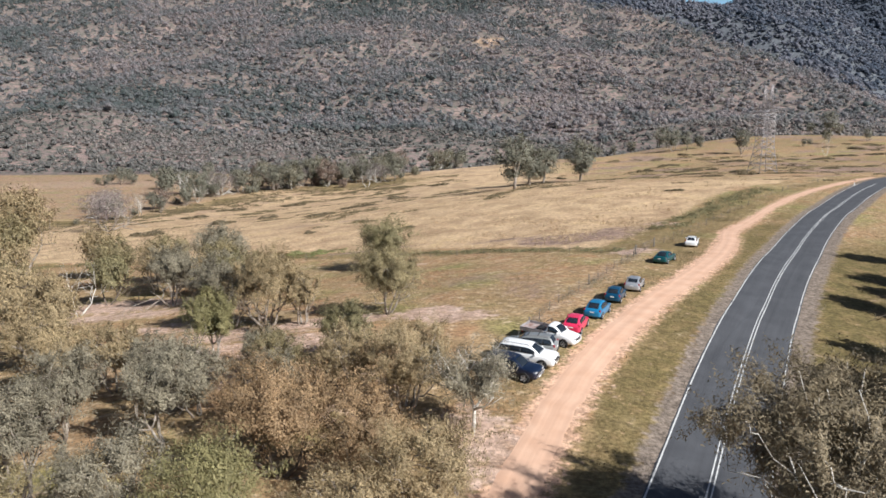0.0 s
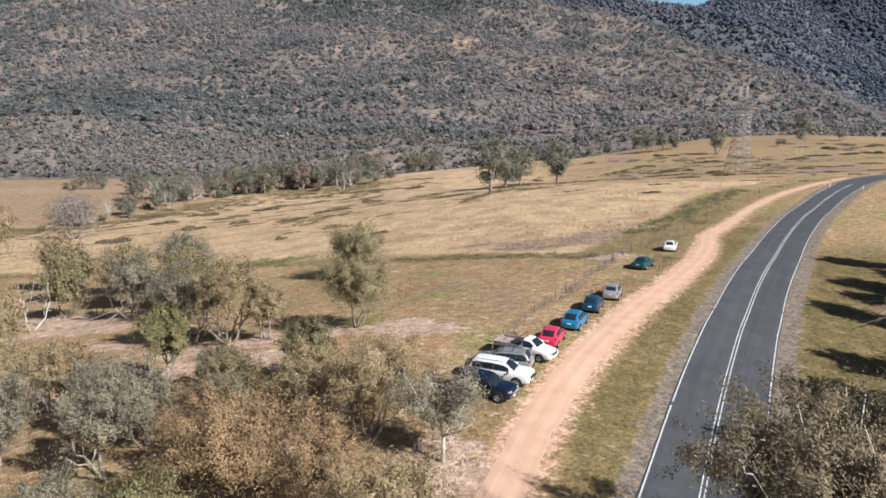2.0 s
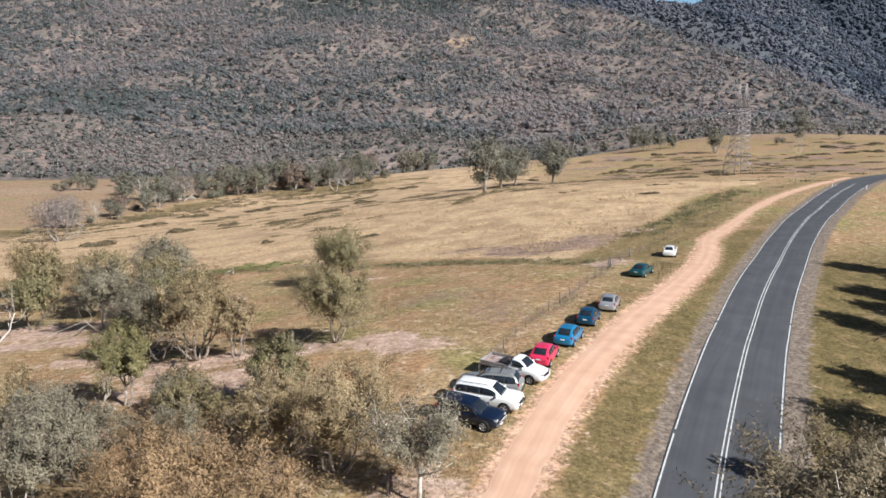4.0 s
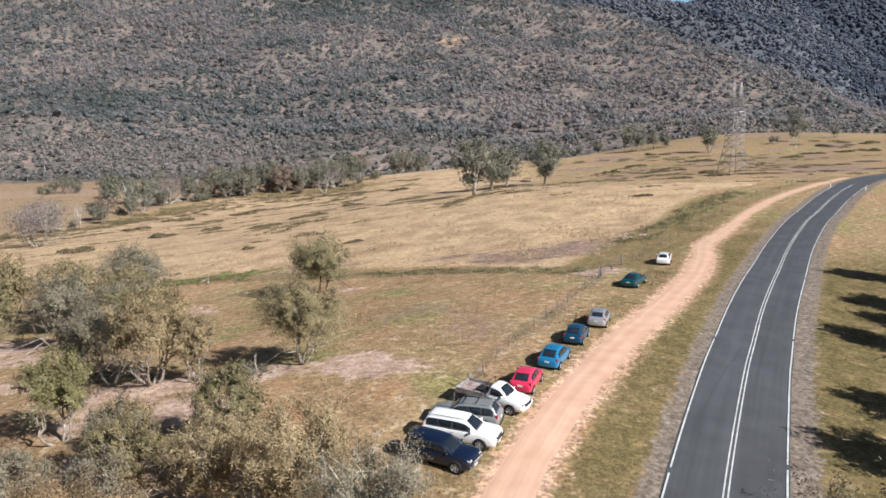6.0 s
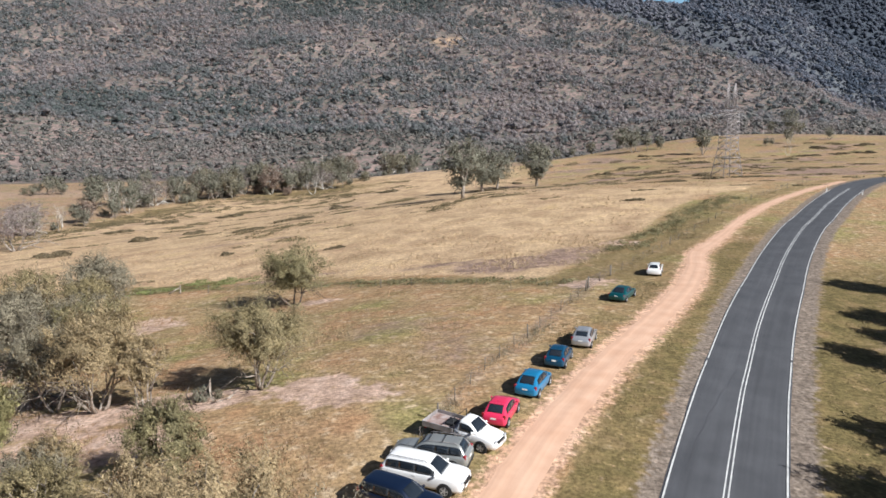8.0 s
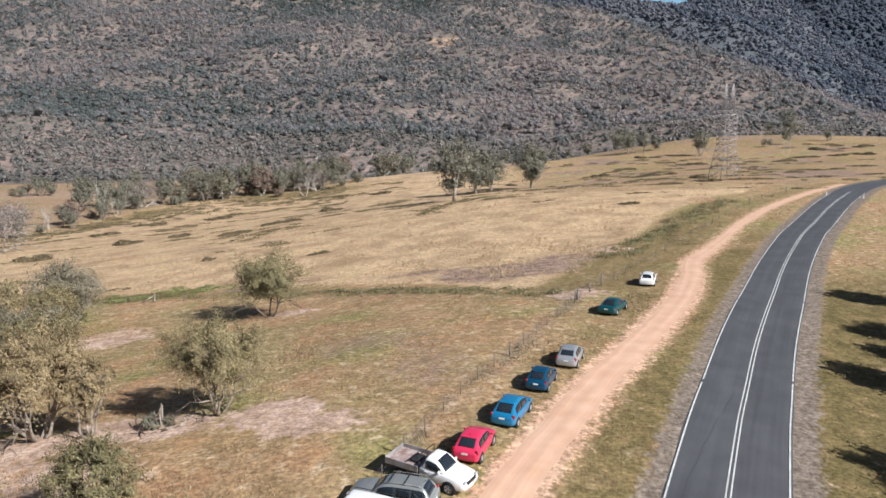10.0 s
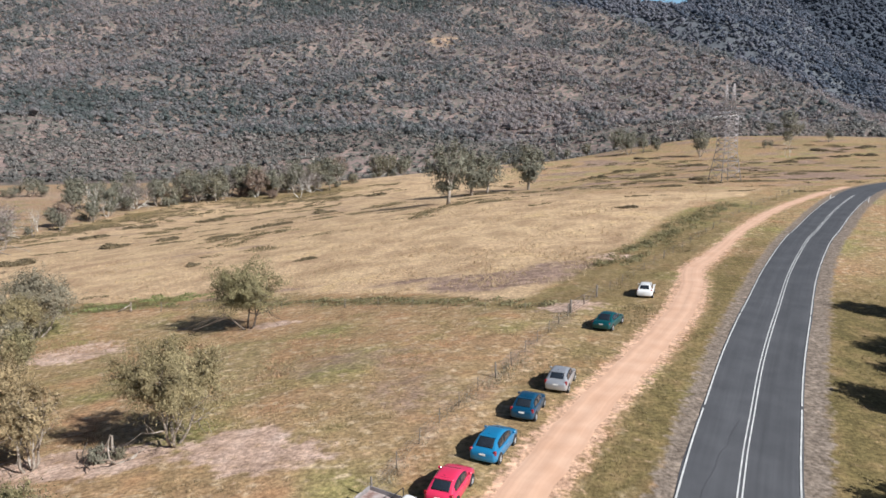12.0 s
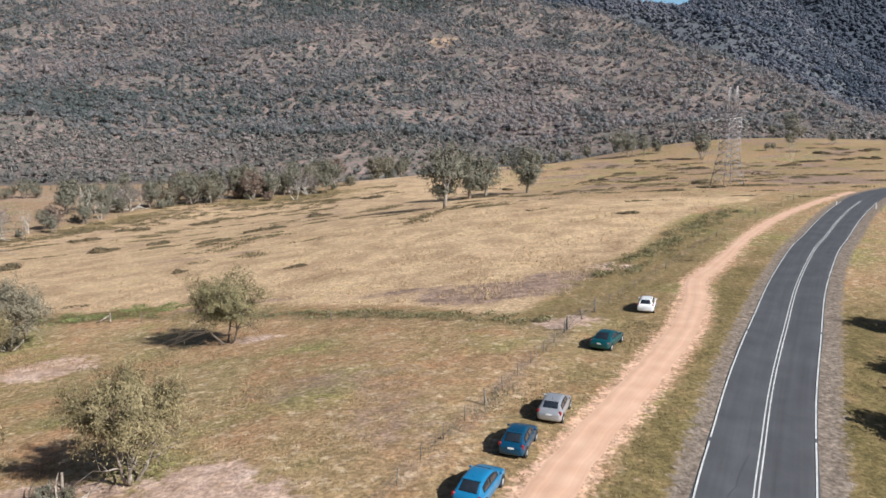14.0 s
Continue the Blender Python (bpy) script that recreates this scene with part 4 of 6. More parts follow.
# ---- road markings ----
def marking(name, line, off, width, start, end, lift, mat):
    """A painted line along the road between two chainages."""
    seg = np.linalg.norm(np.diff(line, axis=0), axis=1)
    s = np.r_[0, np.cumsum(seg)]
    n = max(2, int((end - start) / 1.2) + 1)
    q = np.linspace(start, end, n)
    cx, cy = np.interp(q, s, line[:, 0]), np.interp(q, s, line[:, 1])
    nr = normals2d(line)
    nx, ny = np.interp(q, s, nr[:, 0]), np.interp(q, s, nr[:, 1])
    v = []
    for o in (off - width / 2, off + width / 2):
        x, y = cx + nx * o, cy + ny * o
        v.append(np.stack([x, y, land(x, y) + lift], 1))
    i = np.arange(n - 1)
    return mesh_from(name, np.vstack(v), np.stack([i, i + n, i + n + 1, i + 1], 1), [mat])


def chainage(x, y):
    seg = np.linalg.norm(np.diff(road_line, axis=0), axis=1)
    s = np.r_[0, np.cumsum(seg)]
    return s[np.argmin((road_line[:, 0] - x) ** 2 + (road_line[:, 1] - y) ** 2)]


road_ob = bpy.data.objects["road"]
left_break, right_break = chainage(K * 27.5, K * 66.9), chainage(K * 34.2, K * 68.2)
for side, first in ((-3.22, left_break), (3.22, right_break)):
    for k in range(-5, 8):
        a, b = first + 26.8 * k + 0.35, first + 26.8 * (k + 1) - 0.35
        if a > 0 and b < 330:
            part("edge_line", marking("edge_line", road_line, side, 0.11, a, b, 0.042, LINE_PAINT), None, road_ob, "white painted edge line")
for off in (-0.13, 0.13):
    part("centre_line", marking("centre_line", road_line, off, 0.09, 2, 330, 0.042, LINE_PAINT), None, road_ob, "white painted centre line")
SEAL = material("crack_seal", [(0.045, 0.046, 0.050), (0.058, 0.059, 0.063)], 2.0, 0.6, 0.1)
c0 = chainage(K * 20.0, K * 50.0)
crack = np.array([road_line[np.argmin(np.abs(np.r_[0, np.cumsum(np.linalg.norm(np.diff(road_line, axis=0), axis=1))] - (c0 + 1.5 * i)))]
                  + normals2d(road_line)[np.argmin(np.abs(np.r_[0, np.cumsum(np.linalg.norm(np.diff(road_line, axis=0), axis=1))] - (c0 + 1.5 * i)))]
                  * (-2.4 + 1.9 * (i / 14) ** 1.3 + 0.12 * math.sin(i * 2.1)) for i in range(15)])
part("crack_seal", marking("crack_seal", crack, 0.0, 0.04, 0, 20, 0.039, SEAL), None, road_ob, "dark sealed crack")


# ---- simple solids ----
def box_bm(lo, hi, bevel=0.0, segments=1):
    bm = bmesh.new()
    bmesh.ops.create_cube(bm, size=1.0)
    for v in bm.verts:
        v.co = Vector([lo[i] + (v.co[i] + 0.5) * (hi[i] - lo[i]) for i in range(3)])
    if bevel:
        bmesh.ops.bevel(bm, geom=list(bm.edges), offset=bevel, segments=segments, affect="EDGES", profile=0.6)
    return bm


def beam(a, b, w):
    return [(np.array(a, float), w / 2), (np.array(b, float), w / 2)]


def hull_bm(stations, bevel=0.03):
    """A closed loft along y: each station is (y, list of (x, z) on the right side from the bottom to the top)."""
    bm = bmesh.new()
    rings = []
    for y, prof in stations:
        pts = [(x, z) for x, z in prof] + [(-x, z) for x, z in reversed(prof)]
        rings.append([bm.verts.new((x, y, z)) for x, z in pts])
    for a, b in zip(rings, rings[1:]):
        n = len(a)
        for i in range(n):
            bm.faces.new((a[i], a[(i + 1) % n], b[(i + 1) % n], b[i]))
    bm.faces.new(list(reversed(rings[0])))
    bm.faces.new(rings[-1])
    bmesh.ops.recalc_face_normals(bm, faces=bm.faces)
    return bm


def ring_bm(x0, x1, radius, hole, y, z, seg=20):
    """A thick ring or disc with its axle along x."""
    bm = bmesh.new()
    prof = [(x0, hole), (x0, radius - 0.03), (x0 + 0.03 * (1 if x1 > x0 else -1), radius), (x1 - 0.03 * (1 if x1 > x0 else -1), radius), (x1, radius - 0.03), (x1, hole)]
    rings = [[bm.verts.new((px, y + r * math.cos(2 * math.pi * k / seg), z + r * math.sin(2 * math.pi * k / seg))) for k in range(seg)] for px, r in prof]
    for a, b in zip(rings, rings[1:]):
        for k in range(seg):
            bm.faces.new((a[k], a[(k + 1) % seg], b[(k + 1) % seg], b[k]))
    bmesh.ops.recalc_face_normals(bm, faces=bm.faces)
    return bm


def paint(name, color, metal=0.0, rough=0.35):
    m = material(name, [tuple(c * 0.9 for c in color), color], 1.3, rough, 0.02, 30, metal=metal, spec=0.5)
    b = m.node_tree.nodes["Principled BSDF"]
    b.inputs["Coat Weight"].default_value = 0.6
    b.inputs["Coat Roughness"].default_value = 0.08
    return m


GLASS = material("tinted_car_glass", [(0.012, 0.016, 0.021), (0.022, 0.028, 0.036)], 1.0, 0.04, 0.0, spec=0.8)
RUBBER = material("tyre_rubber", [(0.016, 0.016, 0.017), (0.03, 0.029, 0.028)], 6, 0.85, 0.2)
RIM = material("alloy_rim", [(0.42, 0.42, 0.43), (0.62, 0.62, 0.63)], 4, 0.35, 0.0, metal=0.35)
BLACK = material("black_plastic", [(0.015, 0.015, 0.016), (0.03, 0.03, 0.031)], 4, 0.6, 0.1)
LAMP_CLEAR = material("clear_lamp", [(0.20, 0.21, 0.22), (0.45, 0.46, 0.48)], 6, 0.12, 0.0, spec=0.6)
LAMP_RED = material("red_lamp", [(0.20, 0.008, 0.012), (0.30, 0.015, 0.02)], 6, 0.4, 0.0, spec=0.4)
PLATE = material("plate_white", [(0.65, 0.65, 0.62), (0.75, 0.75, 0.72)], 5, 0.5, 0.0)


def wheel(car, x_side, y, radius, width, rim_mat):
    root = part("wheel", ring_bm(x_side, x_side - math.copysign(width, x_side), radius, radius * 0.66, y, radius), RUBBER, car)
    root.name = "wheel"
    hub = bmesh.new()
    seg = 20
    s = math.copysign(1, x_side)
    rings = []
    for dx, rr in ((-0.015, radius * 0.67), (0.0, radius * 0.60), (-0.05, radius * 0.54), (-0.06, radius * 0.2), (-0.01, radius * 0.14)):
        rings.append([hub.verts.new((x_side + s * dx, y + rr * math.cos(2 * math.pi * k / seg), radius + rr * math.sin(2 * math.pi * k / seg))) for k in range(seg)])
    for a, b in zip(rings, rings[1:]):
        for k in range(seg):
            hub.faces.new((a[k], a[(k + 1) % seg], b[(k + 1) % seg], b[k]))
    hub.faces.new(rings[-1])
    for k in range(5):                               # spokes
        t = 2 * math.pi * k / 5
        c, sn = math.cos(t), math.sin(t)
        q = []
        for rr, w in ((0.16 * radius, 0.05), (0.62 * radius, 0.035)):
            for sg in (-1, 1):
                q.append(hub.verts.new((x_side - s * 0.008, y + rr * c - sg * w * sn, radius + rr * sn + sg * w * c)))
        hub.faces.new((q[0], q[1], q[3], q[2]))
    bmesh.ops.recalc_face_normals(hub, faces=hub.faces)
    part("rim", hub, rim_mat, root, "five-spoke rim")


def car_body(car, p, mat):
    """Lower body: bumpers, sides, bonnet and tail in one loft."""
    L, W = p["L"] / 2, p["W"] / 2
    st = []
    for fy, fw, zb, zt in p["stations"]:
        w = W * fw
        st.append((fy * L, [(w * 0.55, zb), (w * 0.93, zb + 0.03), (w * 0.985, zb + 0.16), (w, zb + (zt - zb) * 0.55), (w * 0.975, zt - 0.10), (w * 0.93, zt - 0.03),
                            (w * 0.80, zt), (w * 0.4, zt + p.get("crown", 0.03))]))
    return part("body", hull_bm(st), mat, car, smooth=True)


def make_car(p):
    """A parked car that heads along +y, its middle on the ground at the origin."""
    car = new(p.get("name", "car"))
    L, W = p["L"] / 2, p["W"] / 2
    mat = p["paint"]
    body = car_body(car, p, mat)
    # cabin: base and roof corners
    yb0, yb1, yr0, yr1 = [v * L for v in p["cabin"]]          # rear base, front base, rear roof, front roof
    zb, zr = p["belt"] - 0.03, p["H"]
    wb, wr = W * 0.93, W * p.get("roof_w", 0.70)
    hh = zr - zb

    def top_at(y):
        a = max((y - yb0) / (yr0 - yb0), 1e-4)
        c = max((yb1 - y) / (yb1 - yr1), 1e-4)
        k = 5.0
        bow = 1 - 0.035 * ((y - (yr0 + yr1) / 2) / L) ** 2 * 4
        return hh * bow * (a ** -k + c ** -k + 1.0) ** (-1 / k)

    def skin(xf, y, out=0.0):
        """A point of the cabin's skin: xf from -1 (belt) over the roof to 1 (belt)."""
        q = min(abs(xf), 1.0)
        f = 1 - max(0.0, q - 0.5) * 2 if q > 0.5 else 1.0
        # lower half of the range climbs the side, the rest crosses the roof
        if q > 0.5:
            f = (1 - q) * 2 * 0.93
            side = (1 - f ** 7) ** (1 / 7)
        else:
            side = q * 2 * (1 - 0.93 ** 7) ** (1 / 7)
            f = (1 - side ** 7) ** (1 / 7)
        th = top_at(y)
        z = zb + th * f
        u = (y - yb0) / (yb1 - yb0) * 2 - 1
        w = (wb + (wr - wb) * (z - zb) / hh) * (1 - (0.15 if u < 0 and p.get("spoiler") else 0.06) * abs(u) ** 3)
        return Vector((math.copysign(w * side, xf), y, z + 0.02 * (1 - side * side) * min(1.0, th / hh)))

    def lifted(xf, y, out):
        e = 0.01
        n = (skin(xf, y + e) - skin(xf, y - e)).cross(skin(min(xf + e, 1), y) - skin(max(xf - e, -1), y))
        n = -n if n.z < 0 else n
        return skin(xf, y) + n.normalized() * out

    def patch(rows, out, rim=True):
        bm = bmesh.new()
        g = [[bm.verts.new(lifted(xf, y, out)) for xf, y in row] for row in rows]
        for ra, rb in zip(g, g[1:]):
            for k in range(len(ra) - 1):
                bm.faces.new((ra[k], ra[k + 1], rb[k + 1], rb[k]))
        edge = [e for e in bm.edges if e.is_boundary]
        ret = bmesh.ops.extrude_edge_only(bm, edges=edge)
        for v in [x for x in ret["geom"] if isinstance(x, bmesh.types.BMVert)]:
            v.co += (Vector((0, (yr0 + yr1) / 2, zb + 0.1)) - v.co).normalized() * (out + 0.02)
        bmesh.ops.recalc_face_normals(bm, faces=bm.faces)
        return bm

    xs = [-1, -0.94, -0.86, -0.78, -0.70, -0.62, -0.55, -0.5, -0.44, -0.36, -0.24, -0.12]
    xs = xs + [0] + [-v for v in reversed(xs)]
    ys = [yb0 + (yb1 - yb0) * (0.5 - 0.5 * math.cos(math.pi * k / 30)) for k in range(31)]
    part("cabin", patch([[(xf, y) for xf in xs] for y in ys], 0.0), mat, car, smooth=True)
    lo_f, hi_f = yr1 + 0.02, yb1 - 0.07
    cross = [-0.44, -0.36, -0.24, -0.12, 0, 0.12, 0.24, 0.36, 0.44]
    part("windscreen", patch([[(xf * (1 - 0.06 * (1 - k / 6)), lo_f + (hi_f - lo_f) * k / 6) for xf in cross] for k in range(7)], 0.008), GLASS, car, "dark tinted windscreen", smooth=True)
    if not p.get("ute"):
        lo_r = yb0 + (yr0 - yb0) * (0.08 + 0.7 * p.get("rw0", 0.12))
        hi_r = yr0 + 0.07
        part("rear_window", patch([[(xf * 0.96, lo_r + (hi_r - lo_r) * k / 6) for xf in cross] for k in range(7)], 0.008), GLASS, car, "dark tinted rear window", smooth=True)
    for s in (-1, 1):                                # black pillars and seals run behind the side windows
        u0, u1 = p["windows"][0][0] - 0.012, p["windows"][-1][1] + 0.012
        rows = [[(s * xf, yb0 + (yb1 - yb0) * (u0 + (u1 - u0) * k / 14)) for xf in (0.965, 0.85, 0.75, 0.66, 0.585)] for k in range(15)]
        part("window_surround", patch(rows, 0.004), BLACK, car, "black window surround", smooth=True)
    for u0, u1 in p["windows"]:
        for s in (-1, 1):
            rows = []
            for k in range(7):
                rows.append([(s * xf, yb0 + (yb1 - yb0) * (u0 + (u1 - u0) * k / 6)) for xf in (0.95, 0.85, 0.75, 0.66, 0.60)])
            part("side_window", patch(rows, 0.008), GLASS, car, "dark tinted side window", smooth=True)
    rt = zr - 0.05
    wrad = p.get("wheel", 0.31)
    for fy in p["axles"]:
        for s in (-1, 1):
            arch = ring_bm(s * (W * 0.90), s * (W + 0.012), wrad + 0.075, 0.02, fy * L, wrad + 0.01, 22)
            part("wheel_arch", arch, BLACK, car, "dark wheel arch")
            wheel(car, s * (W + 0.025), fy * L, wrad, 0.2, p.get("rim", RIM))
    # lamps, plates, bumper inserts
    zf, zt = p["lamp_z"]
    for s in (-1, 1):
        part("headlight", box_bm((s * W * 0.66 - 0.15, L * p.get("hl_y", 0.953), zf - 0.07), (s * W * 0.66 + 0.15, L * p.get("hl_y", 0.953) + 0.10, zf + 0.07), 0.03), LAMP_CLEAR, car, "clear headlight")
        tw = p.get("tail_w", 0.085)
        part("tail_light", box_bm((s * W * 0.84 - tw, -L * 0.975, zt - p.get("tail_h", 0.13)), (s * W * 0.84 + tw, -L * 0.90, zt + p.get("tail_h", 0.13)), 0.03), LAMP_RED, car, "red tail-light")
        part("mirror", box_bm((s * (W + 0.02) - 0.09, yb1 - 0.38, p["belt"] + 0.0), (s * (W + 0.02) + 0.09, yb1 - 0.26, p["belt"] + 0.14), 0.03), p.get("mirror", mat), car)
        for hy in p.get("handles", (-0.12, 0.28)):
            part("door_handle", box_bm((s * W * 0.985 - 0.02, hy * L - 0.09, p["belt"] - 0.16), (s * W * 0.985 + 0.025, hy * L + 0.09, p["belt"] - 0.12), 0.008), mat, car)
    part("number_plate", box_bm((-0.19, -L - 0.012, p.get("plate_z", 0.62)), (0.19, -L + 0.06, p.get("plate_z", 0.62) + 0.11)), PLATE, car, "white number plate")
    part("number_plate", box_bm((-0.19, L - 0.06, 0.40), (0.19, L + 0.012, 0.50)), PLATE, car, "white number plate")
    part("grille", box_bm((-W * 0.5, L * 0.93, zf - 0.20), (W * 0.5, L * 1.012, zf - 0.03), 0.02), BLACK, car, "black grille")
    if p.get("dark_bumper"):
        part("bumper", box_bm((-W * 0.86, -L - 0.03, 0.26), (W * 0.86, -L * 0.93, 0.47), 0.05, 2), BLACK, car, "black lower bumper")
    if p.get("rails"):
        for s in (-1, 1):
            part("roof_rail", tubes_mesh("roof_rail", [[((s * wr * 0.93, yr0 + 0.15, zr - 0.02), 0.02), ((s * wr * 0.93, yr0 + 0.25, zr + 0.06), 0.022),
                                                        ((s * wr * 0.93, yr1 - 0.25, zr + 0.06), 0.022), ((s * wr * 0.93, yr1 - 0.1, zr - 0.03), 0.02)]], p["rails"], 6), None, car)
        for fy in (p.get("bars") or ()):
            part("roof_bar", tubes_mesh("roof_bar", [[((-wr, fy * L, zr + 0.07), 0.025), ((wr, fy * L, zr + 0.07), 0.025)]], BLACK, 6), None, car)
    if p.get("spoiler"):
        part("spoiler", box_bm((-wr * 0.92, yr0 - 0.13, rt - 0.05), (wr * 0.92, yr0 + 0.08, rt + 0.01), 0.02), mat, car)
    if p.get("bullbar"):
        runs = [[((-0.55, L + 0.02, 0.45), 0.03), ((-0.5, L + 0.13, 0.85), 0.03), ((0.5, L + 0.13, 0.85), 0.03), ((0.55, L + 0.02, 0.45), 0.03)],
                [((-0.75, L - 0.02, 0.55), 0.04), ((0.75, L - 0.02, 0.55), 0.04)]]
        part("nudge_bar", tubes_mesh("nudge_bar", runs, p["bullbar"], 8), None, car, "tubular nudge bar")
    part("antenna", tubes_mesh("antenna", [[((0, yr0 + 0.2, zr - 0.02), 0.012), ((0, yr0 + 0.02, zr + 0.16), 0.008)]], BLACK, 5), None, car)
    return car


HATCH = dict(L=4.05, W=1.72, H=1.50, belt=0.95, cabin=(-0.95, 0.52, -0.54, 0.12), windows=((0.20, 0.45), (0.47, 0.84)), roof_w=0.67, axles=(-0.63, 0.63), lamp_z=(0.62, 0.88),
             stations=((-1.0, 0.76, 0.38, 0.70), (-0.985, 0.85, 0.31, 0.90), (-0.90, 0.95, 0.26, 0.97), (-0.5, 1.0, 0.20, 0.96), (0.2, 1.0, 0.20, 0.95), (0.50, 0.99, 0.20, 0.96),
                       (0.72, 0.97, 0.22, 0.90), (0.90, 0.93, 0.24, 0.78), (0.975, 0.86, 0.27, 0.66), (1.0, 0.78, 0.33, 0.55)), spoiler=True, rw0=0.20, plate_z=0.68)
SEDAN = dict(HATCH, L=4.75, W=1.84, H=1.42, belt=0.92, cabin=(-0.74, 0.48, -0.38, 0.12), windows=((0.22, 0.46), (0.48, 0.80)), spoiler=False, lamp_z=(0.58, 0.78), rw0=0.08,
             stations=((-1.0, 0.84, 0.36, 0.66), (-0.985, 0.92, 0.30, 0.90), (-0.88, 0.97, 0.26, 0.95), (-0.5, 1.0, 0.20, 0.94), (0.2, 1.0, 0.19, 0.92), (0.50, 0.99, 0.19, 0.92),
                       (0.74, 0.96, 0.21, 0.84), (0.90, 0.92, 0.24, 0.74), (0.975, 0.86, 0.27, 0.62), (1.0, 0.78, 0.33, 0.52)))
WAGON = dict(HATCH, L=4.75, W=1.80, H=1.60, belt=1.00, cabin=(-0.95, 0.44, -0.80, 0.14), windows=((0.09, 0.29), (0.305, 0.55), (0.565, 0.86)), lamp_z=(0.66, 0.94), spoiler=False, wheel=0.34,
             stations=((-1.0, 0.86, 0.40, 0.74), (-0.985, 0.93, 0.34, 0.98), (-0.90, 0.985, 0.30, 1.01), (-0.5, 1.0, 0.25, 1.01), (0.2, 1.0, 0.25, 1.00), (0.46, 0.99, 0.25, 1.01),
                       (0.72, 0.97, 0.26, 0.94), (0.90, 0.93, 0.28, 0.83), (0.975, 0.86, 0.31, 0.70), (1.0, 0.78, 0.37, 0.58)), dark_bumper=True)
SUV = dict(HATCH, L=4.90, W=1.90, H=1.74, belt=1.12, cabin=(-0.95, 0.52, -0.84, 0.20), windows=((0.08, 0.285), (0.295, 0.565), (0.575, 0.87)), lamp_z=(0.88, 1.05), spoiler=False, wheel=0.38, roof_w=0.72,
           stations=((-1.0, 0.88, 0.45, 0.85), (-0.985, 0.94, 0.38, 1.08), (-0.90, 0.985, 0.33, 1.13), (-0.5, 1.0, 0.30, 1.13), (0.2, 1.0, 0.30, 1.12), (0.44, 0.99, 0.30, 1.13),
                     (0.72, 0.98, 0.30, 1.10), (0.90, 0.95, 0.32, 1.04), (0.975, 0.90, 0.36, 0.93), (1.0, 0.83, 0.42, 0.74)), axles=(-0.60, 0.60))
UTE = dict(SUV, name="utility_truck",  L=5.10, W=1.80, H=1.72, cabin=(-0.06, 0.52, 0.0, 0.26), windows=((0.14, 0.80),), ute=True, spoiler=False, handles=(0.06,), tail_w=0.06, tail_h=0.06,
           stations=((-0.12, 0.94, 0.40, 1.05), (-0.10, 0.98, 0.36, 1.12), (0.2, 1.0, 0.34, 1.10), (0.46, 0.99, 0.34, 1.10), (0.72, 0.97, 0.33, 1.02), (0.90, 0.94, 0.34, 0.92),
                     (0.975, 0.88, 0.37, 0.80), (1.0, 0.80, 0.42, 0.66)), axles=(-0.60, 0.62), wheel=0.36, lamp_z=(0.86, 0.66))


def park(p, x, y, heading, label, rear=True):
    """Put a car with the middle of its rear (or its middle) at a place, heading clockwise from +y."""
    car = make_car(p)
    h = radians(heading)
    d = Vector((math.sin(h), math.cos(h)))
    c = Vector((x, y)) + (d * (p["L"] / 2) if rear else Vector((0, 0)))
    rt = Vector((d.y, -d.x))
    f, b = land1(*(c + d * 1.3)), land1(*(c - d * 1.3))
    r_, l_ = land1(*(c + rt * 0.75)), land1(*(c - rt * 0.75))
    yax = Vector((d.x * 2.6, d.y * 2.6, f - b)).normalized()
    xax = Vector((rt.x * 1.5, rt.y * 1.5, r_ - l_)).normalized()
    zax = xax.cross(yax).normalized()
    xax = yax.cross(zax)
    m = Matrix((xax, yax, zax)).transposed().to_4x4()
    m.translation = (c.x, c.y, (f + b) / 2 - 0.01)
    car.matrix_world = m
    return tagged(car, label, "car", "cars parked along the track")


WHITE = paint("white_paint", (0.78, 0.78, 0.77))
park(dict(HATCH, L=3.95, paint=paint("red_paint", (0.62, 0.03, 0.09)), rim=RIM), K * 10.75 - 0.25, K * 54.1 - 0.75, 21, "bright pinkish-red hatchback parked on the grass")
park(dict(HATCH, L=4.40, W=1.77, H=1.54, paint=paint("bright_blue_paint", (0.015, 0.19, 0.38), 0.2), cabin=(-0.95, 0.58, -0.54, 0.14)), K * 12.9 - 0.1, K * 58.3 - 0.65, 24, "bright sky-blue hatchback parked on the grass")
park(dict(HATCH, L=4.0, W=1.70, H=1.48, paint=paint("deep_blue_paint", (0.004, 0.065, 0.135), 0.3)), K * 15.45, K * 63.7 - 0.65, 21, "deep blue hatchback parked beside the dirt track")
park(dict(HATCH, L=4.25, W=1.77, H=1.47, paint=paint("silver_paint", (0.44, 0.45, 0.47), 0.5, 0.3), rw0=0.3), K * 18.15, K * 68.2 - 0.6, 20, "silver-grey hatchback parked beside the dirt track")
park(dict(SEDAN, paint=paint("teal_paint", (0.005, 0.09, 0.10), 0.4)), K * 24.1, K * 81.9 - 0.5, 31, "dark teal-green sedan parked near the gate")
park(dict(WAGON, L=4.65, W=1.74, H=1.50, paint=WHITE, rails=BLACK, dark_bumper=False, wheel=0.31, cabin=(-0.96, 0.42, -0.86, 0.12)), K * 30.7, K * 92.8 - 0.5, 20, "white station wagon with roof rails on the grass")

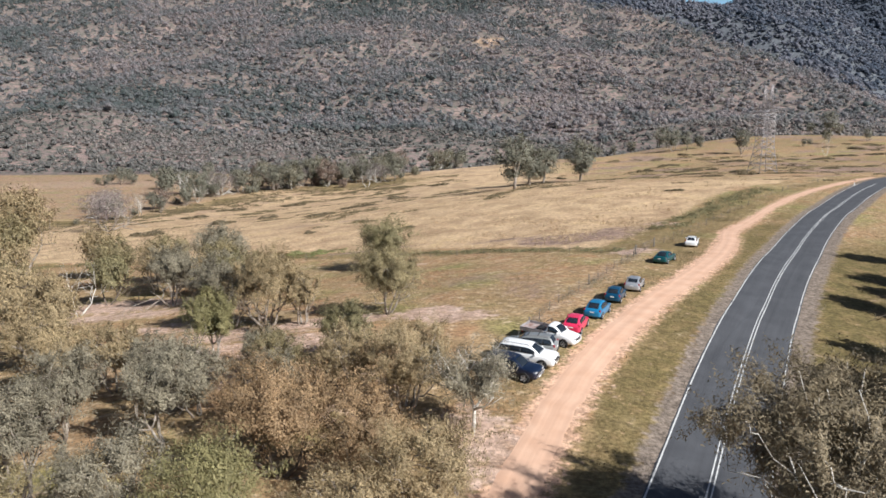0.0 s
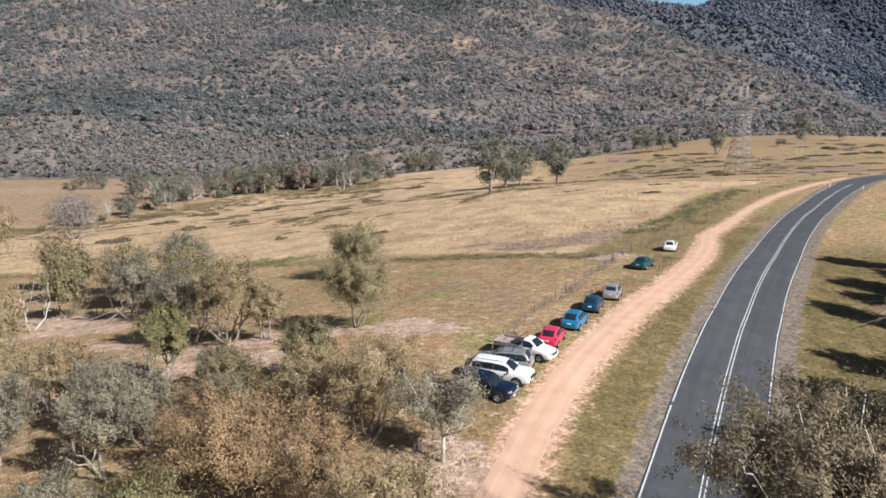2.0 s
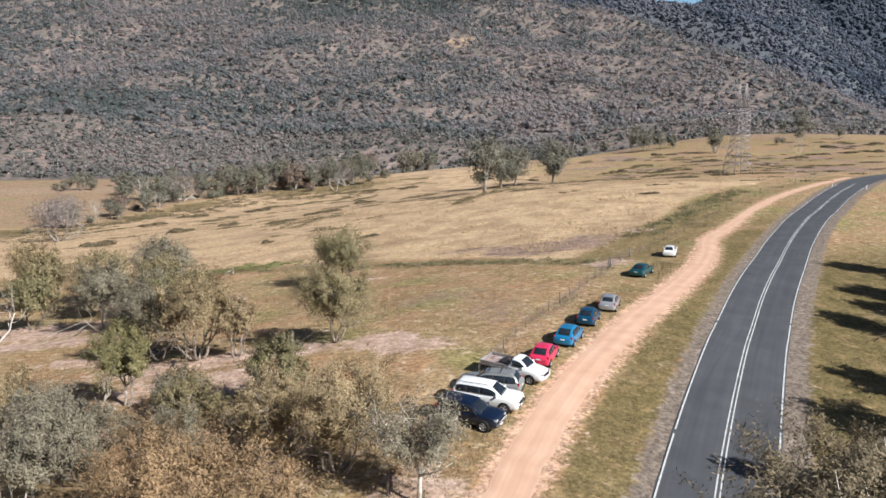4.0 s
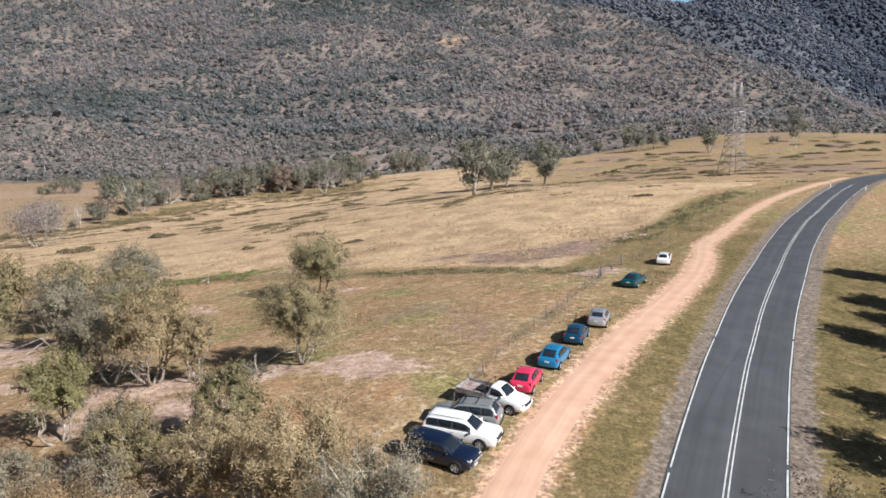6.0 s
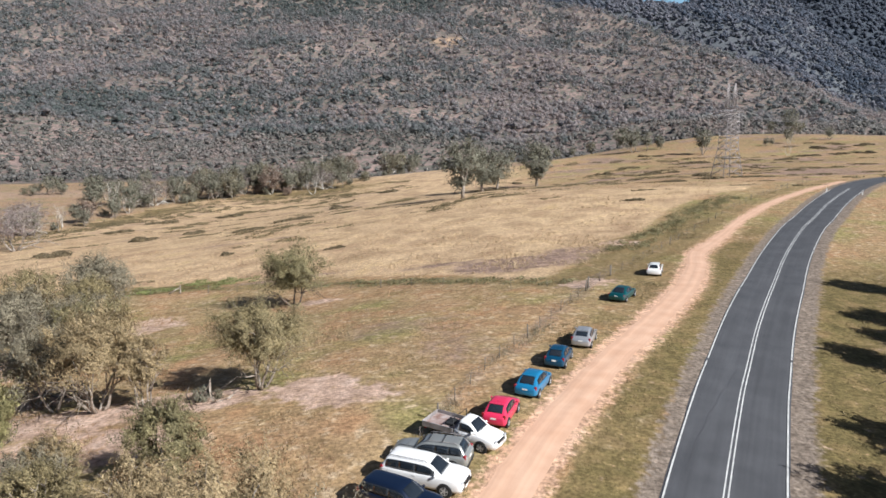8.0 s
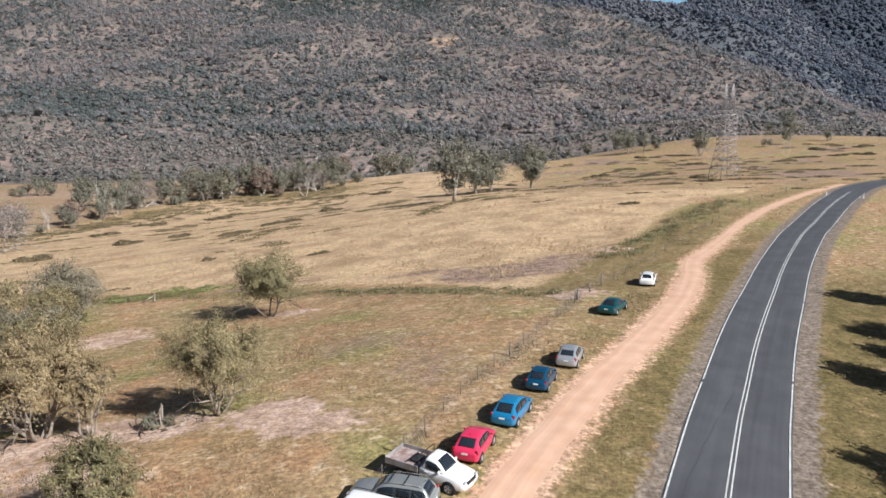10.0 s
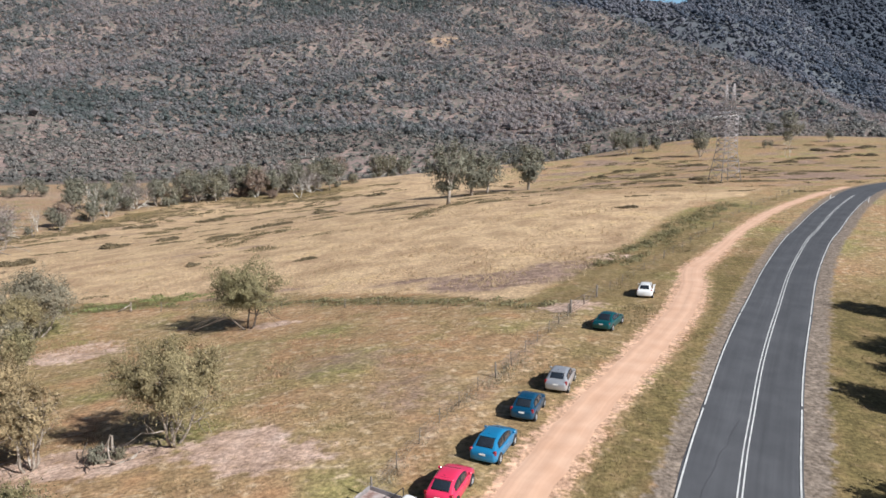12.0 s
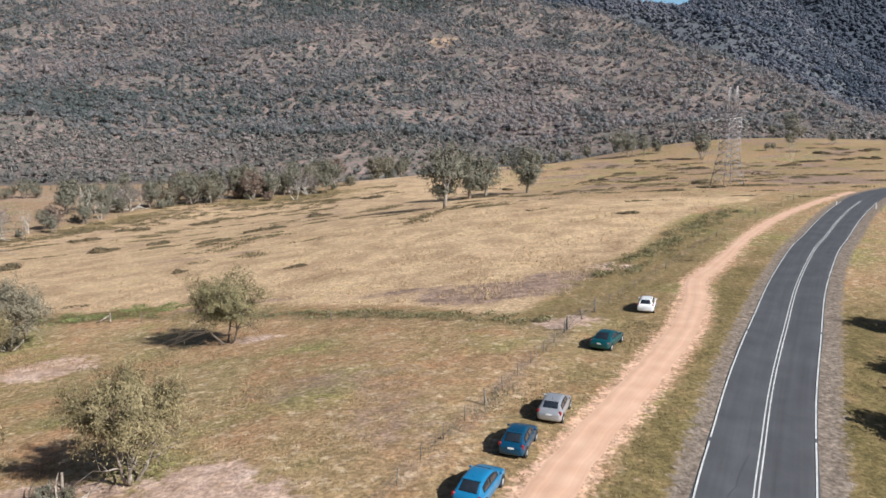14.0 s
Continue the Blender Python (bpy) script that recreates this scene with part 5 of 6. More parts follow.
ute = park(dict(UTE, paint=WHITE), 10.25, 60.0, 122, "white single-cab utility truck with a steel tray", rear=False)
TRAY = material("tray_aluminium", [(0.24, 0.22, 0.215), (0.36, 0.335, 0.33), (0.46, 0.43, 0.42)], 2.2, 0.55, 0.2, metal=0.3)
RUST_STAIN = material("rusty_deck", [(0.20, 0.11, 0.085), (0.34, 0.27, 0.25), (0.42, 0.37, 0.355)], 2.6, 0.8, 0.2)
part("tray_floor", box_bm((-0.92, -2.52, 0.88), (0.92, -0.36, 0.94), 0.01), RUST_STAIN, ute, "stained metal tray floor")
for s in (-1, 1):
    part("tray_side", box_bm((s * 0.93 - 0.02, -2.54, 0.80), (s * 0.93 + 0.02, -0.34, 1.18), 0.01), TRAY, ute, "grey metal tray side")
    part("chassis_rail", box_bm((s * 0.42 - 0.05, -2.45, 0.55), (s * 0.42 + 0.05, -0.2, 0.70), 0.01), BLACK, ute)
part("tailgate", box_bm((-0.92, -2.56, 0.80), (0.92, -2.52, 1.18), 0.01), TRAY, ute, "grey metal tailgate")
part("headboard", tubes_mesh("headboard", [beam((-0.88, -0.34, 0.9), (-0.80, -0.34, 1.80), 0.06), beam((0.88, -0.34, 0.9), (0.80, -0.34, 1.80), 0.06),
                                           beam((-0.80, -0.34, 1.80), (0.80, -0.34, 1.80), 0.06), beam((-0.86, -0.34, 1.3), (0.86, -0.34, 1.3), 0.05)], BLACK, 6), None, ute, "black tubular headboard")
part("tool_bag", box_bm((-0.5, -1.25, 0.95), (0.35, -0.75, 1.12), 0.06, 2), BLACK, ute, "dark bundle on the tray")
park(dict(WAGON, paint=paint("grey_wagon_paint", (0.36, 0.37, 0.355), 0.5), rails=TRAY, bars=(-0.35, 0.0)), 8.2, 57.6, 287, "grey station wagon with roof racks, tail to the track", rear=False)
park(dict(SUV, paint=WHITE, rails=BLACK, bullbar=BLACK), 7.85, 55.15, 112, "white four-wheel drive with a black nudge bar", rear=False)
park(dict(SUV, L=4.6, W=1.82, H=1.72, paint=paint("navy_paint", (0.004, 0.010, 0.028)), bullbar=RIM), 6.55, 52.6, 119, "dark navy four-wheel drive with a bright nudge bar", rear=False)


# ---- fences and gate ----
POST_WOOD = material("weathered_post", [(0.10, 0.085, 0.07), (0.20, 0.175, 0.15)], 5, 0.9, 0.5, 25)
WIRE = material("fence_wire", [(0.16, 0.155, 0.15), (0.26, 0.25, 0.24)], 5, 0.6, 0.0, metal=0.5)


def fence(line, gap, label, wires=(0.25, 0.5, 0.75, 1.02), post_r=0.038, strong_every=6):
    root = new("wire_fence")
    pts = catmull(line, 0.5)
    s = np.r_[0, np.cumsum(np.linalg.norm(np.diff(pts, axis=0), axis=1))]
    stations = np.arange(0, s[-1], gap)
    feet = [(np.interp(q, s, pts[:, 0]), np.interp(q, s, pts[:, 1])) for q in stations]
    feet = [(x, y, land1(x, y)) for x, y in feet]
    r = np.random.default_rng(int(s[-1] * 10))
    thin = tubes_mesh("post", [[((0, 0, -0.3), post_r * 0.85), ((0, 0, 0.6), post_r * 0.85), ((0, 0, 1.15), post_r * 0.8)]], POST_WOOD, 6)
    thick = tubes_mesh("post", [[((0, 0, -0.3), post_r * 1.7), ((0, 0, 0.6), post_r * 1.6), ((0, 0, 1.25), post_r * 1.5)]], POST_WOOD, 8)
    for k, (x, y, z) in enumerate(feet):
        ob = part("post", thick if k % strong_every == 0 else thin, None, root)
        ob.matrix_world = Matrix.Translation((x, y, z)) @ Matrix.Rotation(r.normal() * 0.04, 4, "X") @ Matrix.Rotation(r.normal() * 0.04, 4, "Y")
    for h in wires:
        part("wire", tubes_mesh("wire", [[((x, y, z + h), 0.006) for x, y, z in feet]], WIRE, 4), None, root)
    return tagged(root, label, "fence")


fence(FENCE_LINE, 3.4, "post and wire fence along the parked cars")
fence(FENCE_FAR, 4.5, "post and wire fence along the dirt track")
fence(CROSS_LINE, 5.0, "post and wire fence across the paddock")


GATE_STEEL = material("rusty_gate_steel", [(0.13, 0.10, 0.08), (0.25, 0.20, 0.165)], 3, 0.7, 0.1, metal=0.2)


def field_gate(a, b, label):
    root = new("field_gate")
    a, b = Vector((*a, land1(*a))), Vector((*b, land1(*b)))
    d = b - a

    def at(f, h):
        p = a + d * f
        return np.array((p.x, p.y, p.z + h))

    for f, rad in ((0.0, 0.10), (1.0, 0.10)):
        part("gate_post", tubes_mesh("gate_post", [[(at(f, -0.3), rad), (at(f, 0.7), rad), (at(f, 1.45), rad * 0.95)]], POST_WOOD, 8), None, root, "thick weathered post")
    for lo, hi in ((0.03, 0.49), (0.51, 0.97)):
        leaf = part("gate_leaf", tubes_mesh("gate_leaf", [beam(at(lo, 0.15), at(lo, 1.2), 0.06), beam(at(hi, 0.15), at(hi, 1.2), 0.06), beam(at(lo, 1.2), at(hi, 1.2), 0.06),
                                                           beam(at(lo, 0.15), at(hi, 0.15), 0.06)], GATE_STEEL, 6), None, root, "rusty tubular steel gate leaf")
        for h in (0.40, 0.66, 0.92):
            part("rail", tubes_mesh("rail", [beam(at(lo, h), at(hi, h), 0.045)], GATE_STEEL, 6), None, leaf)
        part("brace", tubes_mesh("brace", [beam(at(lo, 0.15), at(hi, 1.2), 0.045)], GATE_STEEL, 6), None, leaf)
    return tagged(root, label, "gate")


field_gate((K * 22.8, K * 87.7), (K * 26.4, K * 93.6), "closed rusty double steel farm gate between timber posts")
brace_post = new("fence_strainer")
bx, by = K * -28.3, K * 114.0
bz = land1(bx, by)
part("strainer_post", tubes_mesh("strainer_post", [[((bx + 2.2, by, land1(bx + 2.2, by) - 0.3), 0.11), ((bx + 2.2, by, land1(bx + 2.2, by) + 1.5), 0.10)]], BARK_PALE, 8), None, brace_post)
part("stay", tubes_mesh("stay", [[((bx, by, bz + 0.05), 0.08), ((bx + 2.2, by, land1(bx + 2.2, by) + 1.1), 0.08)]], BARK_PALE, 8), None, brace_post)
tagged(brace_post, "pale timber strainer post with a slanting stay", "fence post")

# ---- guide posts ----
POST_WHITE = material("guide_post_white", [(0.72, 0.72, 0.70), (0.82, 0.82, 0.80)], 4, 0.6, 0.05)
for x, y in ((84.9, 162.3), (89.7, 158.1), (118, 197), (111, 178)):
    gp = new("guide_post")
    gp.matrix_world = Matrix.Translation((K * x, K * y, land1(K * x, K * y) - 0.1))
    part("post", box_bm((-0.06, -0.03, 0), (0.06, 0.03, 1.1), 0.015), POST_WHITE, gp)
    part("reflector", box_bm((-0.035, -0.045, 0.85), (0.035, -0.028, 1.0), 0.005), LAMP_RED, gp, "red reflector")
    tagged(gp, "white roadside guide post with a red reflector", "guide post", "guide posts along the bend")


# ---- power line ----
PYLON_STEEL = material("pylon_steel", [(0.24, 0.215, 0.21), (0.40, 0.365, 0.36)], 1.0, 0.6, 0.05, metal=0.1)
INSULATOR = material("glazed_insulator", [(0.30, 0.29, 0.28), (0.44, 0.43, 0.42)], 3.0, 0.25, 0.0, spec=0.5)


def pylon(x, y, turn, label):
    root = new("power_pylon")
    root.matrix_world = Matrix.Translation((x, y, land1(x, y))) @ Matrix.Rotation(radians(turn), 4, "Z")
    b, w, t = 3.4, 2.05, 1.9
    zw, zc, zt = 9.5, 19.5, 28.2
    cn = [(-1, -1), (1, -1), (1, 1), (-1, 1)]

    def half(z):
        return b + (w - b) * z / zw if z < zw else w + (t - w) * (z - zw) / (zc - zw)

    for sx, sy in cn:
        part("leg", tubes_mesh("leg", [[((sx * b, sy * b, -0.6), 0.14), ((sx * w, sy * w, zw), 0.12), ((sx * t, sy * t, zc), 0.11)]], PYLON_STEEL, 4), None, root)
    levels = [0.3, 3.2, 6.0, 8.4, 10.4, 12.0, 13.6, 15.2, 16.8, 18.2, 19.5]
    for lo, hi in zip(levels, levels[1:]):
        runs = []
        h0, h1 = half(lo), half(hi)
        for (ax, ay), (cx, cy) in zip(cn, cn[1:] + cn[:1]):
            runs.append(beam((ax * h0, ay * h0, lo), (cx * h1, cy * h1, hi), 0.12))
            runs.append(beam((cx * h0, cy * h0, lo), (ax * h1, ay * h1, hi), 0.16))
            runs.append(beam((ax * h1, ay * h1, hi), (cx * h1, cy * h1, hi), 0.16))
        part("lattice_panel", tubes_mesh("lattice_panel", runs, PYLON_STEEL, 4), None, root)
    arm = []
    for sy in (-0.9, 0.9):
        for z in (zc, zc + 1.3):
            arm.append(beam((-7.2, sy * (0.4 if z > zc else 1), z), (7.2, sy * (0.4 if z > zc else 1), z), 0.26))
        for k in range(12):
            x0, x1 = -7.2 + 1.2 * k, -6.0 + 1.2 * k
            arm.append(beam((x0, sy, zc), (x1, sy * 0.4, zc + 1.3), 0.09))
            arm.append(beam((x1, sy, zc), (x0, sy * 0.4, zc + 1.3), 0.09))
    part("crossarm", tubes_mesh("crossarm", arm, PYLON_STEEL, 4), None, root)
    for s in (-1, 1):
        runs = []
        for ox, oy in ((-0.5, -0.5), (0.5, -0.5), (0.5, 0.5), (-0.5, 0.5)):
            runs.append(beam((s * 1.75 + ox, oy, zc + 1.3), (s * 1.75 + ox * 0.3, oy * 0.3, zt), 0.24))
        for k in range(6):
            z0, z1 = zc + 1.3 + k * 1.2, zc + 2.5 + k * 1.2
            runs.append(beam((s * 1.75 - 0.45, -0.45, z0), (s * 1.75 + 0.45, 0.45, z1), 0.08))
            runs.append(beam((s * 1.75 + 0.45, -0.45, z0), (s * 1.75 - 0.45, 0.45, z1), 0.08))
        part("earth_wire_peak", tubes_mesh("earth_wire_peak", runs, PYLON_STEEL, 4), None, root)
    for xx in (-6.8, 0.0, 6.8):
        for way in (-1, 1):                          # strain strings lie in line with the cables
            runs = [[((xx, way * 0.9, zc), 0.06)] + [((xx, way * (0.9 + 0.24 * k), zc - 0.055 * k), 0.11 if k % 2 else 0.05) for k in range(1, 20)]]
            part("insulator", tubes_mesh("insulator", runs, INSULATOR, 6), None, root, "pale insulator string")
        runs = [[((xx, -5.4, zc - 1.05), 0.05), ((xx, -2.5, zc - 3.0), 0.05), ((xx, 2.5, zc - 3.0), 0.05), ((xx, 5.4, zc - 1.05), 0.05)]]
        part("jumper", tubes_mesh("jumper", runs, PYLON_STEEL, 4), None, root, "slack jumper cable")
    return tagged(root, label, "pylon"), root


_, tower = pylon(K * 86.0, K * 217.0, 103.0, "galvanised steel lattice power pylon in the dry paddock")
tm = Matrix.Translation((K * 86.0, K * 217.0, land1(K * 86.0, K * 217.0))) @ Matrix.Rotation(radians(103.0), 4, "Z")
CABLE = material("weathered_cable", [(0.16, 0.155, 0.15), (0.24, 0.23, 0.22)], 1.0, 0.6, 0.0, metal=0.3)
cable = new("power_cable")
for xx, zz in ((-6.8, 18.45), (0.0, 18.45), (6.8, 18.45), (-1.75, 28.2), (1.75, 28.2)):
    for way, drop, sag in ((1, -14.0, 8.5), (-1, 6.0, 6.0)):
        a = tm @ Vector((xx, 5.45 * way if zz < 20 else 0, zz))
        e = a + (tm.to_3x3() @ Vector((0, 330.0 * way, 0))) + Vector((0, 0, drop))
        rows = []
        for k in range(25):
            f = k / 24
            p = a.lerp(e, f)
            rows.append((np.array((p.x, p.y, p.z - sag * 4 * f * (1 - f))), 0.045 if zz < 20 else 0.025))
        part("cable", tubes_mesh("cable", [rows], CABLE, 4), None, cable)
tagged(cable, "sagging bare metal power cables over the paddock", "power cable")

# ---- fallen wood by the forked gum ----
def fallen(x, y, seed, length, label):
    r = np.random.default_rng(seed)
    root = new("fallen_branch")
    z = land1(x, y)
    runs = []
    for k in range(4):
        az = r.random() * 6.28
        rise = 0.15 + 0.6 * r.random()
        p = np.array([x, y, z + 0.05])
        d = unit(np.array([math.cos(az), math.sin(az), rise]))
        rows = [(p, 0.08)]
        for i in range(5):
            d = unit(d + r.normal(size=3) * 0.25)
            p = p + d * length / 5
            p[2] = max(p[2], land1(p[0], p[1]) + 0.04)
            rows.append((p.copy(), 0.08 * (1 - 0.15 * (i + 1))))
        runs.append(rows)
    part("branch", tubes_mesh("branch", runs, BARK_PALE if seed % 2 else BARK_DARK, 6), None, root)
    return tagged(root, label, "fallen branch", "fallen branches on the bare soil")


for k, (x, y) in enumerate(((-7.7, 62.8), (-7.0, 61.2), (-8.6, 61.4), (-36, 83.5), (-27, 77), (-34, 90), (-20, 67))):
    fallen(K * x, K * y, 800 + k, 1.8 + 0.3 * k, "grey fallen branch lying on bare soil")
stump = new("stump")
part("stump_wood", tubes_mesh("stump_wood", [[((K * -7.9, K * 63.0, land1(K * -7.9, K * 63.0) - 0.2), 0.10), ((K * -7.9, K * 63.0, land1(K * -7.9, K * 63.0) + 1.3), 0.08)]], BARK_PALE, 7), None, stump)
tagged(stump, "short pale dead stump beside the forked gum", "stump")

# ---- woods on the hills ----
PHI = (1 + 5 ** 0.5) / 2
BALL_V = unit(np.array([(-1, PHI, 0), (1, PHI, 0), (-1, -PHI, 0), (1, -PHI, 0), (0, -1, PHI), (0, 1, PHI), (0, -1, -PHI), (0, 1, -PHI),
                        (PHI, 0, -1), (PHI, 0, 1), (-PHI, 0, -1), (-PHI, 0, 1)], float))
BALL_F = np.array([(0, 11, 5), (0, 5, 1), (0, 1, 7), (0, 7, 10), (0, 10, 11), (1, 5, 9), (5, 11, 4), (11, 10, 2), (10, 7, 6), (7, 1, 8),
                   (3, 9, 4), (3, 4, 2), (3, 2, 6), (3, 6, 8), (3, 8, 9), (4, 9, 5), (2, 4, 11), (6, 2, 10), (8, 6, 7), (9, 8, 1)])


ROUGH_V = np.array([(1, 0, 0), (-1, 0, 0), (0, 1, 0), (0, -1, 0), (0, 0, 1), (0, 0, -1)], float)
ROUGH_F = np.array([(0, 2, 4), (2, 1, 4), (1, 3, 4), (3, 0, 4), (2, 0, 5), (1, 2, 5), (3, 1, 5), (0, 3, 5)])


def woods(name, seed, xr, yr, n_try, crown, sprays, leaf, mats, keep, label, lobes=2, trunks=0.3, category="forest", core=0.62, spread=0.20, fine=True):
    """Many crowns, each of a few rounded uneven lobes with loose sprays round them, some with a pale trunk."""
    r = np.random.default_rng(seed)
    y = np.sqrt(yr[0] ** 2 + (yr[1] ** 2 - yr[0] ** 2) * r.random(n_try))
    x = y * (xr[0] + (xr[1] - xr[0]) * r.random(n_try))
    ok = r.random(n_try) < keep(x, y, r)
    x, y = x[ok], y[ok]
    z = land(x, y)
    n = len(x)
    rad = crown * (0.5 + 0.9 * r.random(n) ** 1.8)
    tall = rad * (0.55 + 0.35 * r.random(n))
    lift = tall * (0.7 + 0.6 * r.random(n))
    base = np.stack([x, y, z + lift], 1)
    dims = np.stack([rad, rad, tall], 1)
    bv, bf = (BALL_V, BALL_F) if fine else (ROUGH_V, ROUGH_F)
    m = n * lobes
    own = np.repeat(np.arange(n), lobes)
    shift = r.normal(size=(m, 3)) * np.array([0.42, 0.42, 0.30]) * (lobes > 1)
    size = (0.55 + 0.5 * r.random((m, 1, 1))) if lobes > 1 else np.ones((m, 1, 1))
    mid = base[own] + shift * dims[own]
    lump = core * size * (0.55 + 0.75 * r.random((m, len(bv), 1)))
    verts = mid[:, None, :] + bv[None] * lump * dims[own][:, None, :]
    faces = bf[None] + (np.arange(m) * len(bv))[:, None, None]
    nb = m * len(bv)
    k = np.repeat(np.arange(m), sprays)
    d, pts = ball_points(r, m * sprays, 0.25)
    pts[:, 2] = np.where(pts[:, 2] < -0.3, -pts[:, 2], pts[:, 2])
    c = mid[k] + pts * dims[own][k] * size[k, 0] * 1.02
    q = leaf_sprays(r, c, 0.95 * d + 0.24 * r.normal(size=d.shape) + np.array([0.12, -0.16, 0.3]), leaf, leaf * 0.8, 0.2)
    tone = np.clip(0.42 + spread * r.normal(size=n) + 0.7 * (value_noise(x, y, 45, seed) - 0.5) + 0.95 * (value_noise(x, y, 190, 36) - 0.5) + 0.16 * step01(x / y, -0.1, 0.2), 0, 1)
    pick = r.random(n) < trunks
    ft, lf = np.stack([x, y, z], 1)[pick], (lift + tall)[pick]
    w = 0.14 + 0.16 * r.random(len(ft))
    lean = r.normal(size=(len(ft), 2)) * 1.6
    tr = np.empty((len(ft), 3, 3))
    tr[:, 0] = ft + np.stack([-w, -0.5 * rad[pick], 0 * w - 0.5], 1)
    tr[:, 1] = ft + np.stack([w, -0.5 * rad[pick], 0 * w - 0.5], 1)
    tr[:, 2] = ft + np.stack([lean[:, 0], lean[:, 1] - 0.6 * rad[pick], lf * (0.8 + 0.5 * r.random(len(ft)))], 1)
    allv = np.vstack([verts.reshape(-1, 3), q, tr.reshape(-1, 3)])
    loose = np.arange(nb, len(allv)).reshape(-1, 3)
    allf = np.vstack([faces.reshape(-1, 3), loose])
    me = bpy.data.meshes.new(name)
    me.vertices.add(len(allv))
    me.vertices.foreach_set("co", allv.astype(np.float32).ravel())
    me.loops.add(len(allf) * 3)
    me.loops.foreach_set("vertex_index", allf.astype(np.int32).ravel())
    me.polygons.add(len(allf))
    me.polygons.foreach_set("loop_start", np.arange(0, len(allf) * 3, 3, dtype=np.int32))
    for mat in mats:
        me.materials.append(mat)
    idx = np.zeros(len(allf), dtype=np.int32)
    idx[len(allf) - len(ft):] = 1 if len(mats) > 1 else 0
    me.polygons.foreach_set("material_index", idx)
    me.polygons.foreach_set("use_smooth", np.arange(len(allf)) < m * len(bf))
    full = np.zeros(len(allv), dtype=np.float32)
    full[:nb] = np.repeat(tone[own], len(bv))
    full[nb:nb + len(q)] = np.clip(np.repeat(tone[own][k] + 0.14 * r.normal(size=m * sprays), 3), 0, 1)
    me.attributes.new("tone", "FLOAT", "POINT").data.foreach_set("value", full)
    me.update(calc_edges=True)
    return tagged(new(name, me), label, category, kind="stuff")


def open_ground(x, y):
    """Thinner woods on the dry shoulders of the hill."""
    a = value_noise(x, y, 90, 31)
    b = value_noise(x, y, 30, 32)
    dry = 0.30 * step01(x / y, -0.12, 0.15)
    return np.clip(1.25 - dry - 0.9 * step01(0.6 * a + 0.4 * b, 0.38, 0.70), 0.45, 1)


def front_keep(x, y, r):
    bottom = step01(y / K + 0.1 * np.abs(x) / K, 455, 480)
    slip = np.minimum(np.sqrt(((x - 33) / 42) ** 2 + ((y - 1172) / 44) ** 2), np.sqrt(((x - 405) / 30) ** 2 + ((y - 722) / 22) ** 2))
    high = 1 - 0.8 * step01((land(x, y) - 18) / y, 0.20, 0.215)      # thins out on the stony top
    return bottom * open_ground(x, y) * (0.30 + 0.70 * step01(slip, 0.4, 1.2)) * high


woods("hill_forest", 51, (-0.62, 0.66), (690, 960), 8200, 4.0, 8, 2.1, [LEAF_HILL_HAZE, BARK_PALE], front_keep, "open grey-green gum forest on the lower hill, paled for haze", trunks=0.2)
woods("upper_forest", 55, (-0.62, 0.66), (955, 1500), 22000, 4.4, 8, 2.8, [LEAF_HILL_HAZE, BARK_PALE], front_keep, "open grey-green gum forest on the dry upper hill, paled for haze", lobes=2, core=0.6, fine=False, trunks=0.15)


def foot_keep(x, y, r):
    return step01(y / K + 0.1 * np.abs(x) / K, 448, 475) * np.clip(0.5 + 0.5 * step01(value_noise(x, y, 60, 33), 0.25, 0.6), 0, 1)


woods("hill_scrub", 54, (-0.66, 0.68), (500, 705), 8200, 2.7, 7, 1.3, [LEAF_SCRUB, BARK_WHITE], foot_keep, "dense grey-green scrub and small gums at the foot of the hill", core=0.6, trunks=0.16)


def rock_keep(x, y, r):
    return 0.1 + 0.9 * step01(value_noise(x, y, 35, 37), 0.45, 0.75)


PALE_ROCK = material("pale_rock", [(0.20, 0.165, 0.14), (0.28, 0.24, 0.205), (0.36, 0.315, 0.275)], 0.8, 0.9, 0.3, 2)
woods("hillside_rocks", 56, (-0.62, 0.64), (520, 1050), 1700, 0.75, 1, 0.8, [PALE_ROCK, BARK_PALE], rock_keep, "pale boulders and dead timber scattered over the hillside", core=1.4, trunks=0.5,
      category="rocks", lobes=1)


def far_keep(x, y, r):
    return np.clip(y / 2300, 0.7, 1) * (0.75 + 0.25 * value_noise(x, y, 120, 41))


# both woods below carry the blue of haze in their leaf colour
woods("far_forest", 52, (0.08, 0.70), (1450, 2200), 19000, 7.2, 4, 5.0, [LEAF_FAR_HAZE], far_keep, "dense gum forest on a distant hill, coloured blue for haze", trunks=0.0, lobes=1, core=0.75, fine=False)
woods("distant_forest", 53, (0.24, 0.74), (2600, 3420), 9000, 11.0, 3, 6.0, [LEAF_DISTANT_HAZE], far_keep, "gum forest on the furthest hill, coloured dark blue for haze", trunks=0.0, lobes=1, core=0.85, fine=False)


# ---- low growth ----
def mounds(spots, leaf, r, per_m2=16.0):
    qs = []
    for x, y, rx, ry, h in spots:
        n = max(20, int(per_m2 * rx * ry * 3.1))
        d, p = ball_points(r, n, 0.6)
        p[:, 2] = np.abs(p[:, 2])
        d[:, 2] = np.abs(d[:, 2])
        lump = 0.7 + 0.6 * r.random((n, 1))
        c = p * lump * np.array([rx, ry, h])
        c[:, 0] += x
        c[:, 1] += y
        c[:, 2] += land(c[:, 0], c[:, 1])
        qs.append(leaf_sprays(r, c, d + 0.5 * r.normal(size=d.shape), leaf, leaf * 0.6, 0.2))
    return np.vstack(qs)


